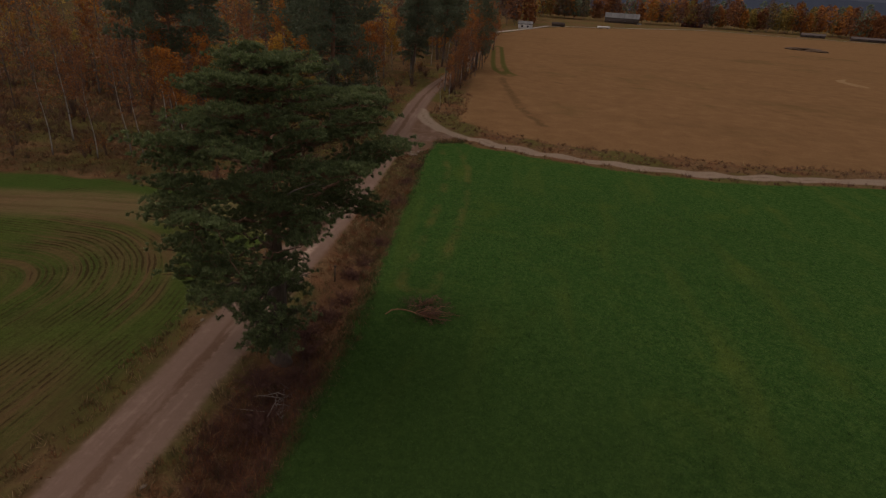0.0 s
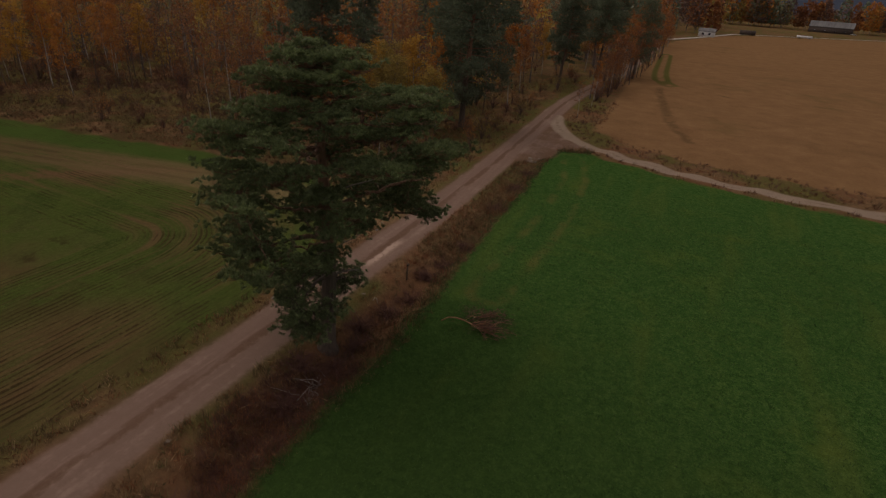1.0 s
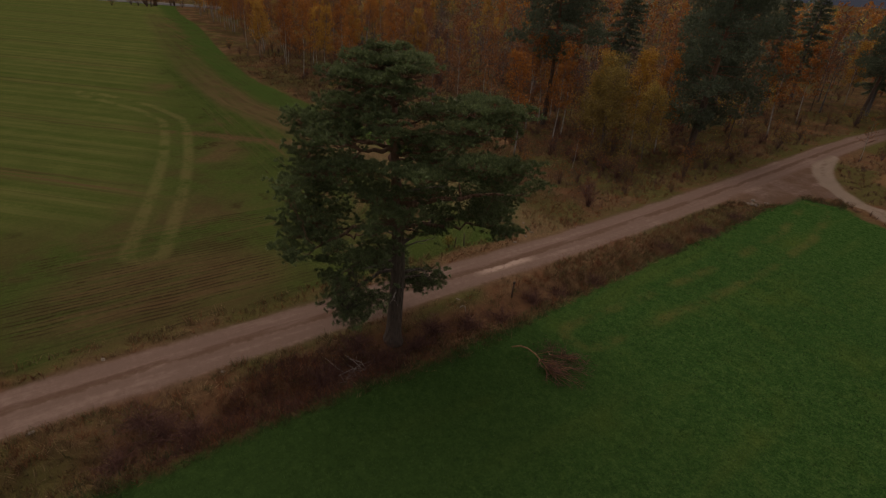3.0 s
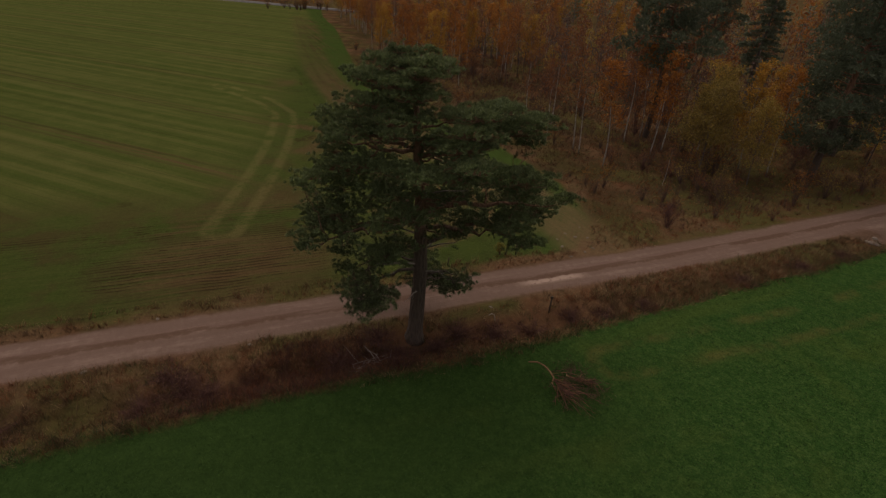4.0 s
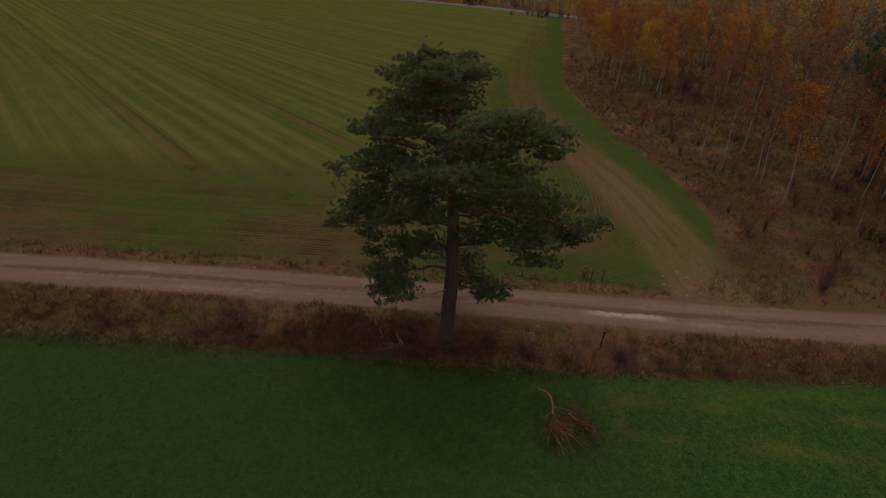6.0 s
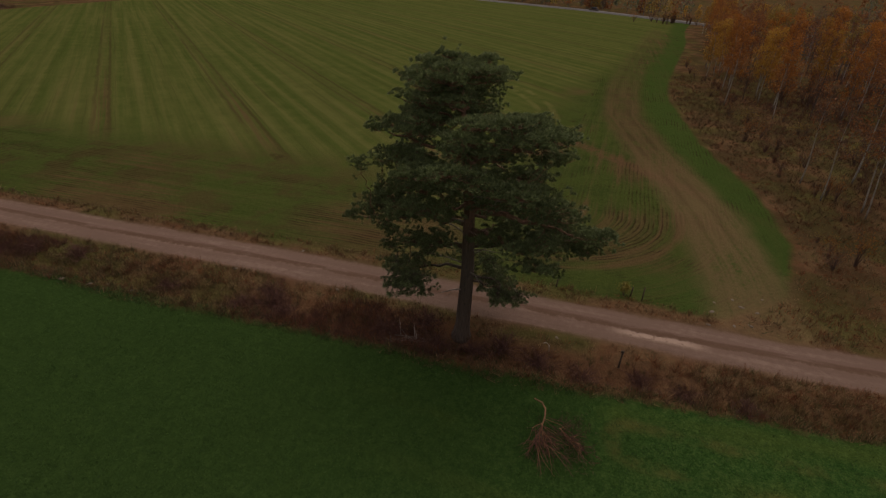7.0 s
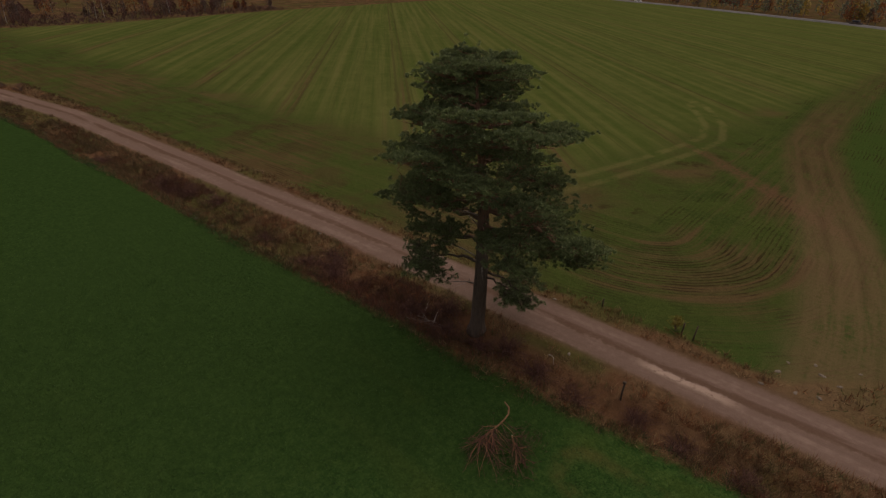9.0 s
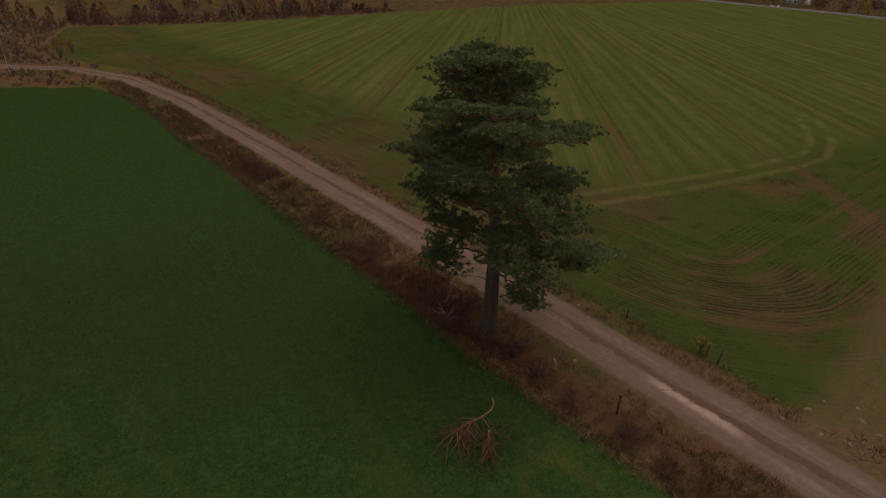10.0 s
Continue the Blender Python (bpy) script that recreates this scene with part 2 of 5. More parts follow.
# ---- plan ----
ROAD = [(60, -118), (25, -102), (5.2, -91), (1.3, -87), (-5, -81), (-10.8, -66.6), (-13.3, -45), (-13.9, -12), (-14.15, 6.5), (-14, 20), (-13.9, 40), (-14.5, 57), (-15.2, 72), (-15.8, 82), (-16.4, 92), (-17.0, 105), (-16.8, 116), (-16.0, 130), (-15, 150), (-15, 190), (-17, 320)]
SIDE = [(-15.2, 89), (-13.5, 82.7), (-11.7, 78.7), (-9.3, 75.4), (-6.4, 72.9), (-2, 70.5), (3.2, 68.3), (6.5, 67.2), (13.6, 66), (20, 65.4), (26.6, 65.6), (46, 70), (80, 79), (220, 112)]
GREEN_FIELD = [(-7.6, -50), (-7.7, 10), (-7.8, 24), (-8.2, 34), (-9.0, 44), (-9.5, 54), (-10.0, 62), (-10.2, 69.0), (-7, 69.8), (-3.7, 68.2), (6.8, 64.6), (15, 63.2), (25.8, 63.0), (46, 67.4), (80, 76.4), (220, 109), (400, 60), (300, -150), (20, -76), (3, -68), (-5, -62)]
BROWN_FIELD = [(-8.3, 83), (-2, 77), (7.3, 73.4), (28.4, 71.4), (48.4, 75), (82, 84.5), (220, 117), (900, 300), (900, 640), (342, 600), (256, 600), (190, 640), (18, 455), (-14, 314), (-12, 170), (-9, 95)]
LEFT_FIELD = [(-17.0, 36.5), (-21.5, 41.0), (-30, 43.4), (-40, 43.3), (-58, 40), (-85, 38.2), (-100, 39.2), (-170, 49.5), (-218, 53.5), (-250, 60), (-289, 16), (-333, -62), (-374, -150), (-240, -172), (-131, -160), (-77, -151), (-40, -149), (-14, -155), (-5, -120), (-5, -96), (-15.5, -70), (-16.6, -45), (-16.8, -10), (-17.1, 10)]
HEADLAND = [(-210, 43.5), (-123, 33.6), (-89, 30.8), (-69, 30.6), (-52.5, 33.6), (-42.6, 35.9), (-34, 37.6), (-24, 38.6), (-14, 38.6)]
TYRES = [(-27, 12), (-38.8, 15.8), (-47, 18), (-54.5, 19.6), (-62, 20.8), (-70, 19), (-82, 13)]
GREEN_TYRES = [(-7.6, 67), (-5.4, 58), (-4.7, 48), (-4.7, 40), (-5, 31)]
JUNCTION = [(-14.5, 61), (-12.2, 61.5), (-10.6, 64), (-9.4, 66.0), (-9.8, 69.4), (-7.4, 71.8), (-8.2, 74.6), (-10.6, 77.6), (-12.6, 81.6), (-14.4, 90), (-15.6, 88)]
BROWN_TYRES = [(-9.9, 240), (-6.5, 172), (-5.1, 153.6), (-1.5, 141)]
STUBBLE_LINES = [[(-3.6, 136), (-3.2, 130), (1.3, 98), (4.8, 85.5)], [(-1.5, 141), (6, 138.4), (11.2, 135.4), (18, 133)]]
PALE_LOOP = [(150, 278), (139, 266), (110, 212), (100, 186), (108, 178)]


def along(points, x, y):
    """Distance to a line of points, signed to its right, for arrays x and y."""
    best = np.full(x.shape, 1e9)
    sign = np.ones(x.shape)
    for (ax, ay), (bx, by) in zip(points[:-1], points[1:]):
        dx, dy = bx - ax, by - ay
        t = np.clip(((x - ax) * dx + (y - ay) * dy) / (dx * dx + dy * dy), 0, 1)
        d = np.hypot(x - ax - t * dx, y - ay - t * dy)
        near = d < best
        best = np.where(near, d, best)
        sign = np.where(near, np.sign((x - ax) * dy - (y - ay) * dx + 1e-9), sign)
    return best * sign


def inside(points, x, y):
    """Signed distance to a closed outline, positive within."""
    d = np.abs(along(points + points[:1], x, y))
    odd = np.zeros(x.shape, bool)
    for (ax, ay), (bx, by) in zip(points, points[1:] + points[:1]):
        cross = ((ay > y) != (by > y)) & (x < (bx - ax) * (y - ay) / (by - ay + 1e-12) + ax)
        odd ^= cross
    return np.where(odd, d, -d)


def wave(x, y):
    return 0.5 * np.sin(x * 0.31 + 1.3 * np.sin(y * 0.17)) + 0.5 * np.sin(y * 0.37 + 1.7 * np.sin(x * 0.23))


def ground_z(x, y):
    """Height of the ground: a ditch between road and field, a raised road, soft unevenness."""
    x, y = np.asarray(x, float), np.asarray(y, float)
    r = along(ROAD, x, y)
    g = inside(GREEN_FIELD, x, y)
    lf = inside(LEFT_FIELD, x, y)
    near = np.exp(-(np.hypot(x, y - 20) / 400) ** 2)
    ditch = -0.55 * np.exp(-((r - 4.6) / 1.1) ** 2) * np.clip((-g) / 1.0, 0, 1) * (y < 66) * (y > -64)
    crown = 0.12 * np.clip(1 - (np.abs(r) / 2.3) ** 4, 0, 1) - 0.05 * np.exp(-((np.abs(r) - 0.8) / 0.3) ** 2)
    rough = np.clip(1 - np.maximum(g, lf) / 1.5, 0.15, 1) * np.clip((np.abs(r) - 1.4) / 0.8, 0, 1)
    return near * (ditch + crown + 0.15 * rough * wave(x * 3.3, y * 2.9) + 0.06 * wave(x * 0.35, y * 0.3))


def zat(x, y):
    return float(ground_z(np.array([x]), np.array([y]))[0])


# ---- ground ----
def axis(lo, hi, step, far, grow=1.13):
    mid = list(np.arange(lo, hi + 1e-6, step))
    a, s = hi, step
    while a < far:
        s *= grow
        a += s
        mid.append(a)
    a, s = lo, step
    while a > -far:
        s *= grow
        a -= s
        mid.insert(0, a)
    return np.array(mid)


def ground_mat():
    m, tree, b = node_mat("ground_cover")
    k = Nodes(tree)
    p = k.place()
    flat = k.scaled(p, 1, 1, 0)
    px, py = k.dot(p, (1, 0, 0)), k.dot(p, (0, 1, 0))
    road, side, green, brown, left, row, head, tyres, gty, bty, bln, loop, junc = (k.attr(a) for a in ("d_road", "d_side", "d_green", "d_brown", "d_left", "d_row", "d_head", "d_tyres", "d_gty", "d_bty", "d_bln", "d_loop", "d_junc"))
    n_big, n_mid, n_fine, n_tiny = k.noise(0.045, 4, 0.55, flat), k.noise(0.35, 5, 0.6, flat, 2.0), k.noise(2.6, 6, 0.65, flat, 5.0), k.noise(9.0, 5, 0.75, flat, 9.0)
    mid0, fine0 = k.math("SUBTRACT", n_mid, 0.5), k.math("SUBTRACT", n_fine, 0.5)

    def mul(*v):
        out = v[0]
        for w in v[1:]:
            out = k.math("MULTIPLY", out, w)
        return out

    def add(*v):
        out = v[0]
        for w in v[1:]:
            out = k.math("ADD", out, w)
        return out

    def edge(d, amp, width, shift=0.0):
        moved = add(d, shift, mul(add(mid0, fine0), amp * 0.5))
        return k.step(moved, -width, width)

    blade = add(mul(n_tiny, 0.5), mul(k.noise(3.4, 5, 0.8, k.scaled(p, 1.0, 1.0, 0), 71.0), 0.5))
    # dry verge and forest floor: straw to the north, dark rust near the pine
    dry = k.ramp(add(mul(n_fine, 0.6), mul(n_mid, 0.4)), [(0.3, (0.075, 0.044, 0.024)), (0.5, (0.155, 0.092, 0.047)), (0.7, (0.27, 0.175, 0.09))])
    rust = k.mix((0.070, 0.033, 0.020), (0.215, 0.105, 0.052), n_fine)
    near_pine = mul(k.step(add(py, mul(mid0, 14.0)), 38.0, 29.0), k.step(add(py, mul(mid0, 14.0)), 3.0, 12.0), k.step(road, 2.4, 3.6))
    c = k.mix(dry, rust, k.math("MAXIMUM", k.step(add(n_mid, mul(fine0, 0.3)), 0.46, 0.62), mul(near_pine, 0.62)))
    moss = k.mix((0.050, 0.058, 0.016), (0.12, 0.115, 0.035), n_fine)
    c = k.mix(c, moss, mul(k.step(add(k.noise(0.12, 4, 0.6, flat, 12.0), mul(fine0, 0.2)), 0.44, 0.58), 0.75, k.math("SUBTRACT", 1.0, near_pine)))
    floor = mul(k.step(px, -18.5, -23.0), k.step(add(k.noise(0.22, 4, 0.65, flat, 14.0), mul(fine0, 0.25)), 0.40, 0.56))
    c = k.mix(c, k.mix((0.040, 0.026, 0.014), (0.085, 0.060, 0.026), n_fine), mul(floor, 0.7))
    # green field: darker towards the south
    thin = k.ramp(blade, [(0.34, (0.010, 0.033, 0.008)), (0.48, (0.029, 0.076, 0.017)), (0.62, (0.080, 0.140, 0.037))])
    thin = k.mix(thin, (0.13, 0.145, 0.025), mul(k.step(n_mid, 0.5, 0.75), 0.2))
    thin = k.mix(thin, (0.13, 0.14, 0.03), mul(k.step(k.noise(1.0, 3, 0.5, k.scaled(p, 0.35, 0.06, 0), 31.0), 0.52, 0.7), 0.22))
    thick = k.ramp(blade, [(0.34, (0.016, 0.035, 0.009)), (0.5, (0.031, 0.064, 0.016)), (0.66, (0.054, 0.096, 0.026))])
    gcol = k.mix(thick, thin, k.step(add(py, mul(px, 0.35), mul(mid0, 10.0), mul(k.math("SUBTRACT", n_big, 0.5), 26.0)), 14.0, 36.0))
    gworn = mul(k.step(k.math("ABSOLUTE", k.math("SUBTRACT", k.math("ABSOLUTE", gty), 1.15)), 0.6, 0.1), k.step(add(n_mid, mul(fine0, 0.4)), 0.4, 0.62))
    gcol = k.mix(gcol, (0.15, 0.115, 0.04), mul(gworn, 0.38))
    c = k.mix(c, gcol, edge(green, 3.6, 0.5))
    # sown field behind the road: drill rows, bare seams, headland rows
    across = add(k.dot(p, (0.70, -0.714, 0)), mul(mid0, 0.25))
    down = k.dot(p, (-0.714, -0.70, 0))
    rows = k.noise(1.0, 5, 0.75, k.vec(mul(across, 0.42), mul(down, 0.010)), 4.0)
    hrows = k.noise(1.0, 5, 0.8, k.vec(mul(row, 0.9), mul(down, 0.03)), 6.0)
    # each pass of the drill ends a little sooner or later
    passes = k.noise(1.0, 1, 0.5, k.vec(mul(across, 0.11), 0.0), 47.0)
    ends = add(mul(mid0, 3.0), mul(k.math("SUBTRACT", passes, 0.5), 14.0))
    inner = mul(k.step(add(px, ends), -28.0, -39.0), k.step(add(py, mul(px, 0.2), ends), 11.0, 2.0))
    rr = k.mix(hrows, rows, inner)
    soil = k.mix((0.075, 0.040, 0.022), (0.18, 0.100, 0.054), n_fine)
    lgreen = k.ramp(add(mul(blade, 0.7), mul(n_mid, 0.3)), [(0.3, (0.036, 0.058, 0.012)), (0.5, (0.068, 0.094, 0.021)), (0.7, (0.122, 0.138, 0.038))])
    lgreen = k.mix(lgreen, k.ramp(blade, [(0.34, (0.018, 0.034, 0.009)), (0.5, (0.038, 0.062, 0.015)), (0.66, (0.080, 0.098, 0.028))]), mul(k.math("SUBTRACT", 1.0, inner), add(0.45, mul(k.step(n_mid, 0.42, 0.6), 0.45))))
    lpale = k.mix(lgreen, (0.215, 0.180, 0.066), 0.34)
    lcol = k.mix(lgreen, lpale, mul(k.step(rr, 0.36, 0.70), add(0.4, mul(inner, 0.6))))
    # light and dark bands, six to a pass
    band = add(k.math("SINE", mul(add(across, 3.9, mul(mid0, 1.0)), 2.285)), mul(k.math("SUBTRACT", k.noise(1.0, 4, 0.7, k.vec(mul(across, 1.1), mul(down, 0.03)), 46.0), 0.5), 3.0))
    strong = k.step(k.noise(1.0, 3, 0.6, k.vec(mul(across, 0.16), mul(down, 0.012)), 48.0), 0.34, 0.62)
    lcol = k.mix(lcol, (0.205, 0.175, 0.066), mul(k.step(band, 0.0, 0.9), inner, add(0.02, mul(strong, 0.11))))
    lcol = k.mix(lcol, (0.040, 0.052, 0.013), mul(k.step(band, -0.2, -0.95), inner, add(0.03, mul(strong, 0.13))))
    # bare seam between two passes, widest where the drill turned, two thin wheel lines farther out
    seam = k.math("ABSOLUTE", k.math("SUBTRACT", k.math("FRACT", add(mul(add(across, mul(mid0, 0.6)), 0.0606), 20.736)), 0.5))
    near_end = k.math("MAXIMUM", k.step(add(px, mul(mid0, 20.0)), -78.0, -42.0), 0.28)
    broken = k.step(k.noise(1.0, 4, 0.65, k.vec(mul(across, 1.4), mul(down, 0.035)), 41.0), 0.40, 0.58)
    lcol = k.mix(lcol, soil, mul(k.step(add(seam, mul(fine0, 0.06), mul(mid0, 0.05)), 0.11, 0.0), broken, inner, near_end, 0.7))
    wheel = k.math("ABSOLUTE", add(seam, -0.055))
    lcol = k.mix(lcol, (0.055, 0.036, 0.017), mul(k.step(wheel, 0.022, 0.006), inner, k.step(k.noise(1.0, 3, 0.6, k.vec(mul(across, 0.3), mul(down, 0.02)), 49.0), 0.36, 0.5), 0.42))
    lcol = k.mix(lcol, soil, mul(k.step(rows, 0.60, 0.72), inner, 0.35))
    thin_rows = k.noise(1.0, 3, 0.7, k.vec(mul(across, 1.7), mul(down, 0.012)), 44.0)
    lcol = k.mix(lcol, (0.05, 0.045, 0.016), mul(k.step(thin_rows, 0.56, 0.68), inner, 0.4))
    # one bare seam runs on across the headland
    lcol = k.mix(lcol, soil, mul(k.step(k.math("ABSOLUTE", add(across, 54.2, mul(mid0, 1.2))), 1.5, 0.3), k.step(py, 12.0, 17.0), k.step(px, -60.0, -55.0), k.step(n_fine, 0.34, 0.52), k.step(n_mid, 0.36, 0.5), 0.7))
    # bare patches on the headland
    ex, ey = mul(add(px, 21.5), 0.17), mul(add(py, -12.0), 0.115)
    bare = k.step(add(mul(ex, ex), mul(ey, ey), mul(mid0, 1.2), mul(k.math("SUBTRACT", hrows, 0.5), 1.4)), 1.1, 0.25)
    drift = k.step(add(mul(k.noise(0.07, 3, 0.5, flat, 21.0), 0.6), mul(hrows, 0.4)), 0.50, 0.60)
    lcol = k.mix(lcol, soil, mul(k.math("MAXIMUM", bare, mul(drift, 0.95)), k.math("SUBTRACT", 1.0, inner), k.step(hrows, 0.3, 0.62), 0.75))
    lcol = k.mix(lcol, (0.098, 0.062, 0.028), mul(k.step(add(n_mid, mul(k.math("SUBTRACT", n_big, 0.5), 0.8)), 0.42, 0.66), k.math("SUBTRACT", 1.0, inner), k.step(add(py, mul(mid0, 8.0)), 27.0, 16.0), 0.5))
    # lush strip between the worn track and the wood
    lcol = k.mix(lcol, k.mix((0.026, 0.056, 0.012), (0.070, 0.112, 0.026), blade), mul(k.step(add(left, mul(mid0, 2.0)), 6.5, 3.5), k.step(py, 30.0, 36.0), 0.8))
    # furrows, open where the drill turned in the corner
    wob = add(row, mul(k.math("SUBTRACT", k.noise(0.3, 3, 0.5, flat, 51.0), 0.5), 0.6))
    fur = add(mul(k.math("SINE", mul(wob, 17.0)), 0.8), mul(k.math("SUBTRACT", k.noise(1.0, 3, 0.6, k.vec(mul(wob, 1.6), mul(px, 0.3), mul(py, 0.3)), 91.0), 0.5), 4.0))
    ax_, ay_ = add(px, 31.0), add(py, -24.0)
    corner = mul(k.step(add(ax_, mul(ay_, 0.5), mul(mid0, 6.0)), 0.0, 5.0), k.step(add(ay_, mul(ax_, 0.3), mul(mid0, 5.0)), 0.5, 4.0), k.step(row, 2.5, 4.5), k.step(row, 9.5, 8.0))
    open_ = add(mul(corner, 1.15), mul(bare, 0.5), mul(k.math("SUBTRACT", 1.0, inner), k.step(k.noise(0.22, 4, 0.6, flat, 61.0), 0.42, 0.58), 0.95))
    fmask = mul(k.step(fur, 0.25, 0.85), open_, k.step(add(n_fine, mul(mid0, 0.5)), 0.36, 0.54))
    lcol = k.mix(lcol, (0.034, 0.020, 0.011), k.math("MINIMUM", mul(fmask, 0.62), 0.7))
    lcol = k.mix(lcol, (0.15, 0.095, 0.052), mul(k.step(fur, -0.3, -0.95), open_, k.step(n_fine, 0.5, 0.62), 0.2))
    tmask = mul(k.step(k.math("ABSOLUTE", k.math("SUBTRACT", k.math("ABSOLUTE", tyres), 1.15)), 0.75, 0.2), k.step(add(n_mid, mul(fine0, 0.4)), 0.35, 0.55))
    lcol = k.mix(lcol, (0.19, 0.165, 0.060), mul(tmask, 0.36))
    c = k.mix(c, lcol, edge(left, 1.6, 0.4))
    # worn headland track out to the road
    trail = k.noise(1.0, 5, 0.7, k.vec(mul(head, 1.5), mul(px, 0.10)), 86.0)
    hmask = mul(k.step(add(head, mul(mid0, 2.4), mul(fine0, 1.6)), 3.9, 1.7), k.step(add(mul(n_fine, 0.4), mul(trail, 0.6), mul(mid0, 0.3)), 0.26, 0.54), add(0.3, mul(k.step(px, -120.0, -65.0), 0.7)))
    worn = k.mix(k.mix((0.070, 0.042, 0.022), (0.17, 0.104, 0.055), trail), k.mix((0.105, 0.066, 0.033), (0.26, 0.172, 0.090), add(mul(n_fine, 0.4), mul(trail, 0.6))), k.step(px, -62.0, -34.0))
    c = k.mix(c, worn, mul(hmask, 0.7))
    hrut = mul(k.step(k.math("ABSOLUTE", add(head, -1.0, mul(mid0, 0.5))), 0.5, 0.12), k.step(add(n_mid, mul(fine0, 0.5)), 0.40, 0.56), k.step(px, -24.0, -34.0))
    c = k.mix(c, (0.062, 0.042, 0.020), mul(hrut, 0.3))
    # stubble field
    bcol = k.ramp(add(mul(n_fine, 0.45), mul(n_mid, 0.55)), [(0.3, (0.155, 0.085, 0.040)), (0.55, (0.215, 0.122, 0.058)), (0.75, (0.27, 0.165, 0.085))])
    bcol = k.mix(bcol, (0.12, 0.072, 0.033), mul(k.step(k.noise(1.0, 4, 0.6, k.scaled(p, 0.02, 0.05, 0), 15.0), 0.5, 0.7), 0.3))
    bcol = k.mix(bcol, (0.09, 0.07, 0.026), mul(k.step(k.noise(0.03, 4, 0.65, flat, 17.0), 0.56, 0.72), 0.5))
    bgreen = mul(k.step(k.math("ABSOLUTE", k.math("SUBTRACT", k.math("ABSOLUTE", bty), 1.5)), 1.1, 0.3), k.step(add(py, mul(mid0, 16.0)), 132.0, 152.0))
    bcol = k.mix(bcol, (0.055, 0.075, 0.017), mul(bgreen, 0.75))
    bcol = k.mix(bcol, (0.080, 0.050, 0.024), mul(k.step(add(bln, mul(mid0, 1.6)), 1.3, 0.2), k.step(n_mid, 0.34, 0.5), 0.6))
    bcol = k.mix(bcol, (0.34, 0.235, 0.135), mul(k.step(k.math("ABSOLUTE", add(loop, -1.6)), 0.9, 0.2), 0.5))
    c = k.mix(c, bcol, edge(brown, 3.0, 0.6))
    # gravel roads
    streak = k.noise(1.0, 5, 0.6, k.vec(mul(road, 1.7), mul(py, 0.10)), 81.0)
    gravel = k.mix((0.118, 0.074, 0.053), (0.245, 0.167, 0.130), add(mul(n_fine, 0.3), mul(n_tiny, 0.3), mul(streak, 0.4)))
    gravel = k.mix(gravel, (0.32, 0.225, 0.178), mul(k.step(add(mul(streak, 0.6), mul(n_mid, 0.4), mul(fine0, 0.4)), 0.5, 0.72), 0.45))
    # dry pale gravel in one rut beside the field entrance
    wet = k.math("ABSOLUTE", add(road, -0.45, mul(mid0, 0.4)))
    gravel = k.mix(gravel, (0.46, 0.335, 0.26), mul(k.step(wet, 0.42, 0.08), k.step(k.math("ABSOLUTE", add(py, -32.4)), 3.2, 1.2), k.step(n_fine, 0.3, 0.5), 0.75))
    aroad = k.math("ABSOLUTE", add(road, mul(mid0, 0.35)))
    crest = mul(k.step(k.math("ABSOLUTE", add(road, 0.1, mul(mid0, 0.7), mul(fine0, 0.35))), 0.56, 0.10), k.step(add(mul(k.noise(1.0, 4, 0.6, k.vec(mul(road, 0.8), mul(py, 0.16)), 83.0), 0.7), mul(n_fine, 0.3)), 0.36, 0.5))
    ruts = k.math("SUBTRACT", k.step(aroad, 1.95, 1.3), mul(crest, 0.85))
    earth = k.mix((0.080, 0.046, 0.030), (0.175, 0.108, 0.074), add(mul(n_fine, 0.6), mul(n_tiny, 0.4)))
    gravel_m = k.mix(earth, gravel, k.step(add(ruts, mul(fine0, 0.9), mul(mid0, 0.5)), 0.1, 0.75))
    c = k.mix(c, gravel_m, edge(k.math("SUBTRACT", 1.75, aroad), 1.2, 0.45))
    aside = k.math("ABSOLUTE", side)
    c = k.mix(c, k.mix(k.mix((0.10, 0.058, 0.038), (0.19, 0.118, 0.078), n_fine), gravel, k.step(n_mid, 0.42, 0.62)), mul(edge(junc, 1.6, 0.5), k.step(n_fine, 0.15, 0.4), k.step(aroad, 0.9, 1.6), 0.92))
    gravel_s = k.mix(k.mix(gravel, (0.34, 0.275, 0.20), 0.45), earth, mul(k.step(aside, 0.35, 0.1), k.step(n_mid, 0.45, 0.6), 0.5))
    c = k.mix(c, gravel_s, mul(edge(k.math("SUBTRACT", 1.08, aside), 0.8, 0.3), k.step(aroad, 0.6, 1.6)))
    tree.links.new(c, b.inputs["Base Color"])
    b.inputs["Roughness"].default_value = 1.0
    b.inputs["Specular IOR Level"].default_value = 0.0
    soft = k.math("SUBTRACT", 1.0, mul(k.step(aroad, 2.2, 1.4), 0.75))
    h = mul(add(mul(n_tiny, 0.6), n_fine, mul(fur, open_, 0.05)), soft)
    tree.links.new(k.bump(h, 0.8, 0.2), b.inputs["Normal"])
    return m


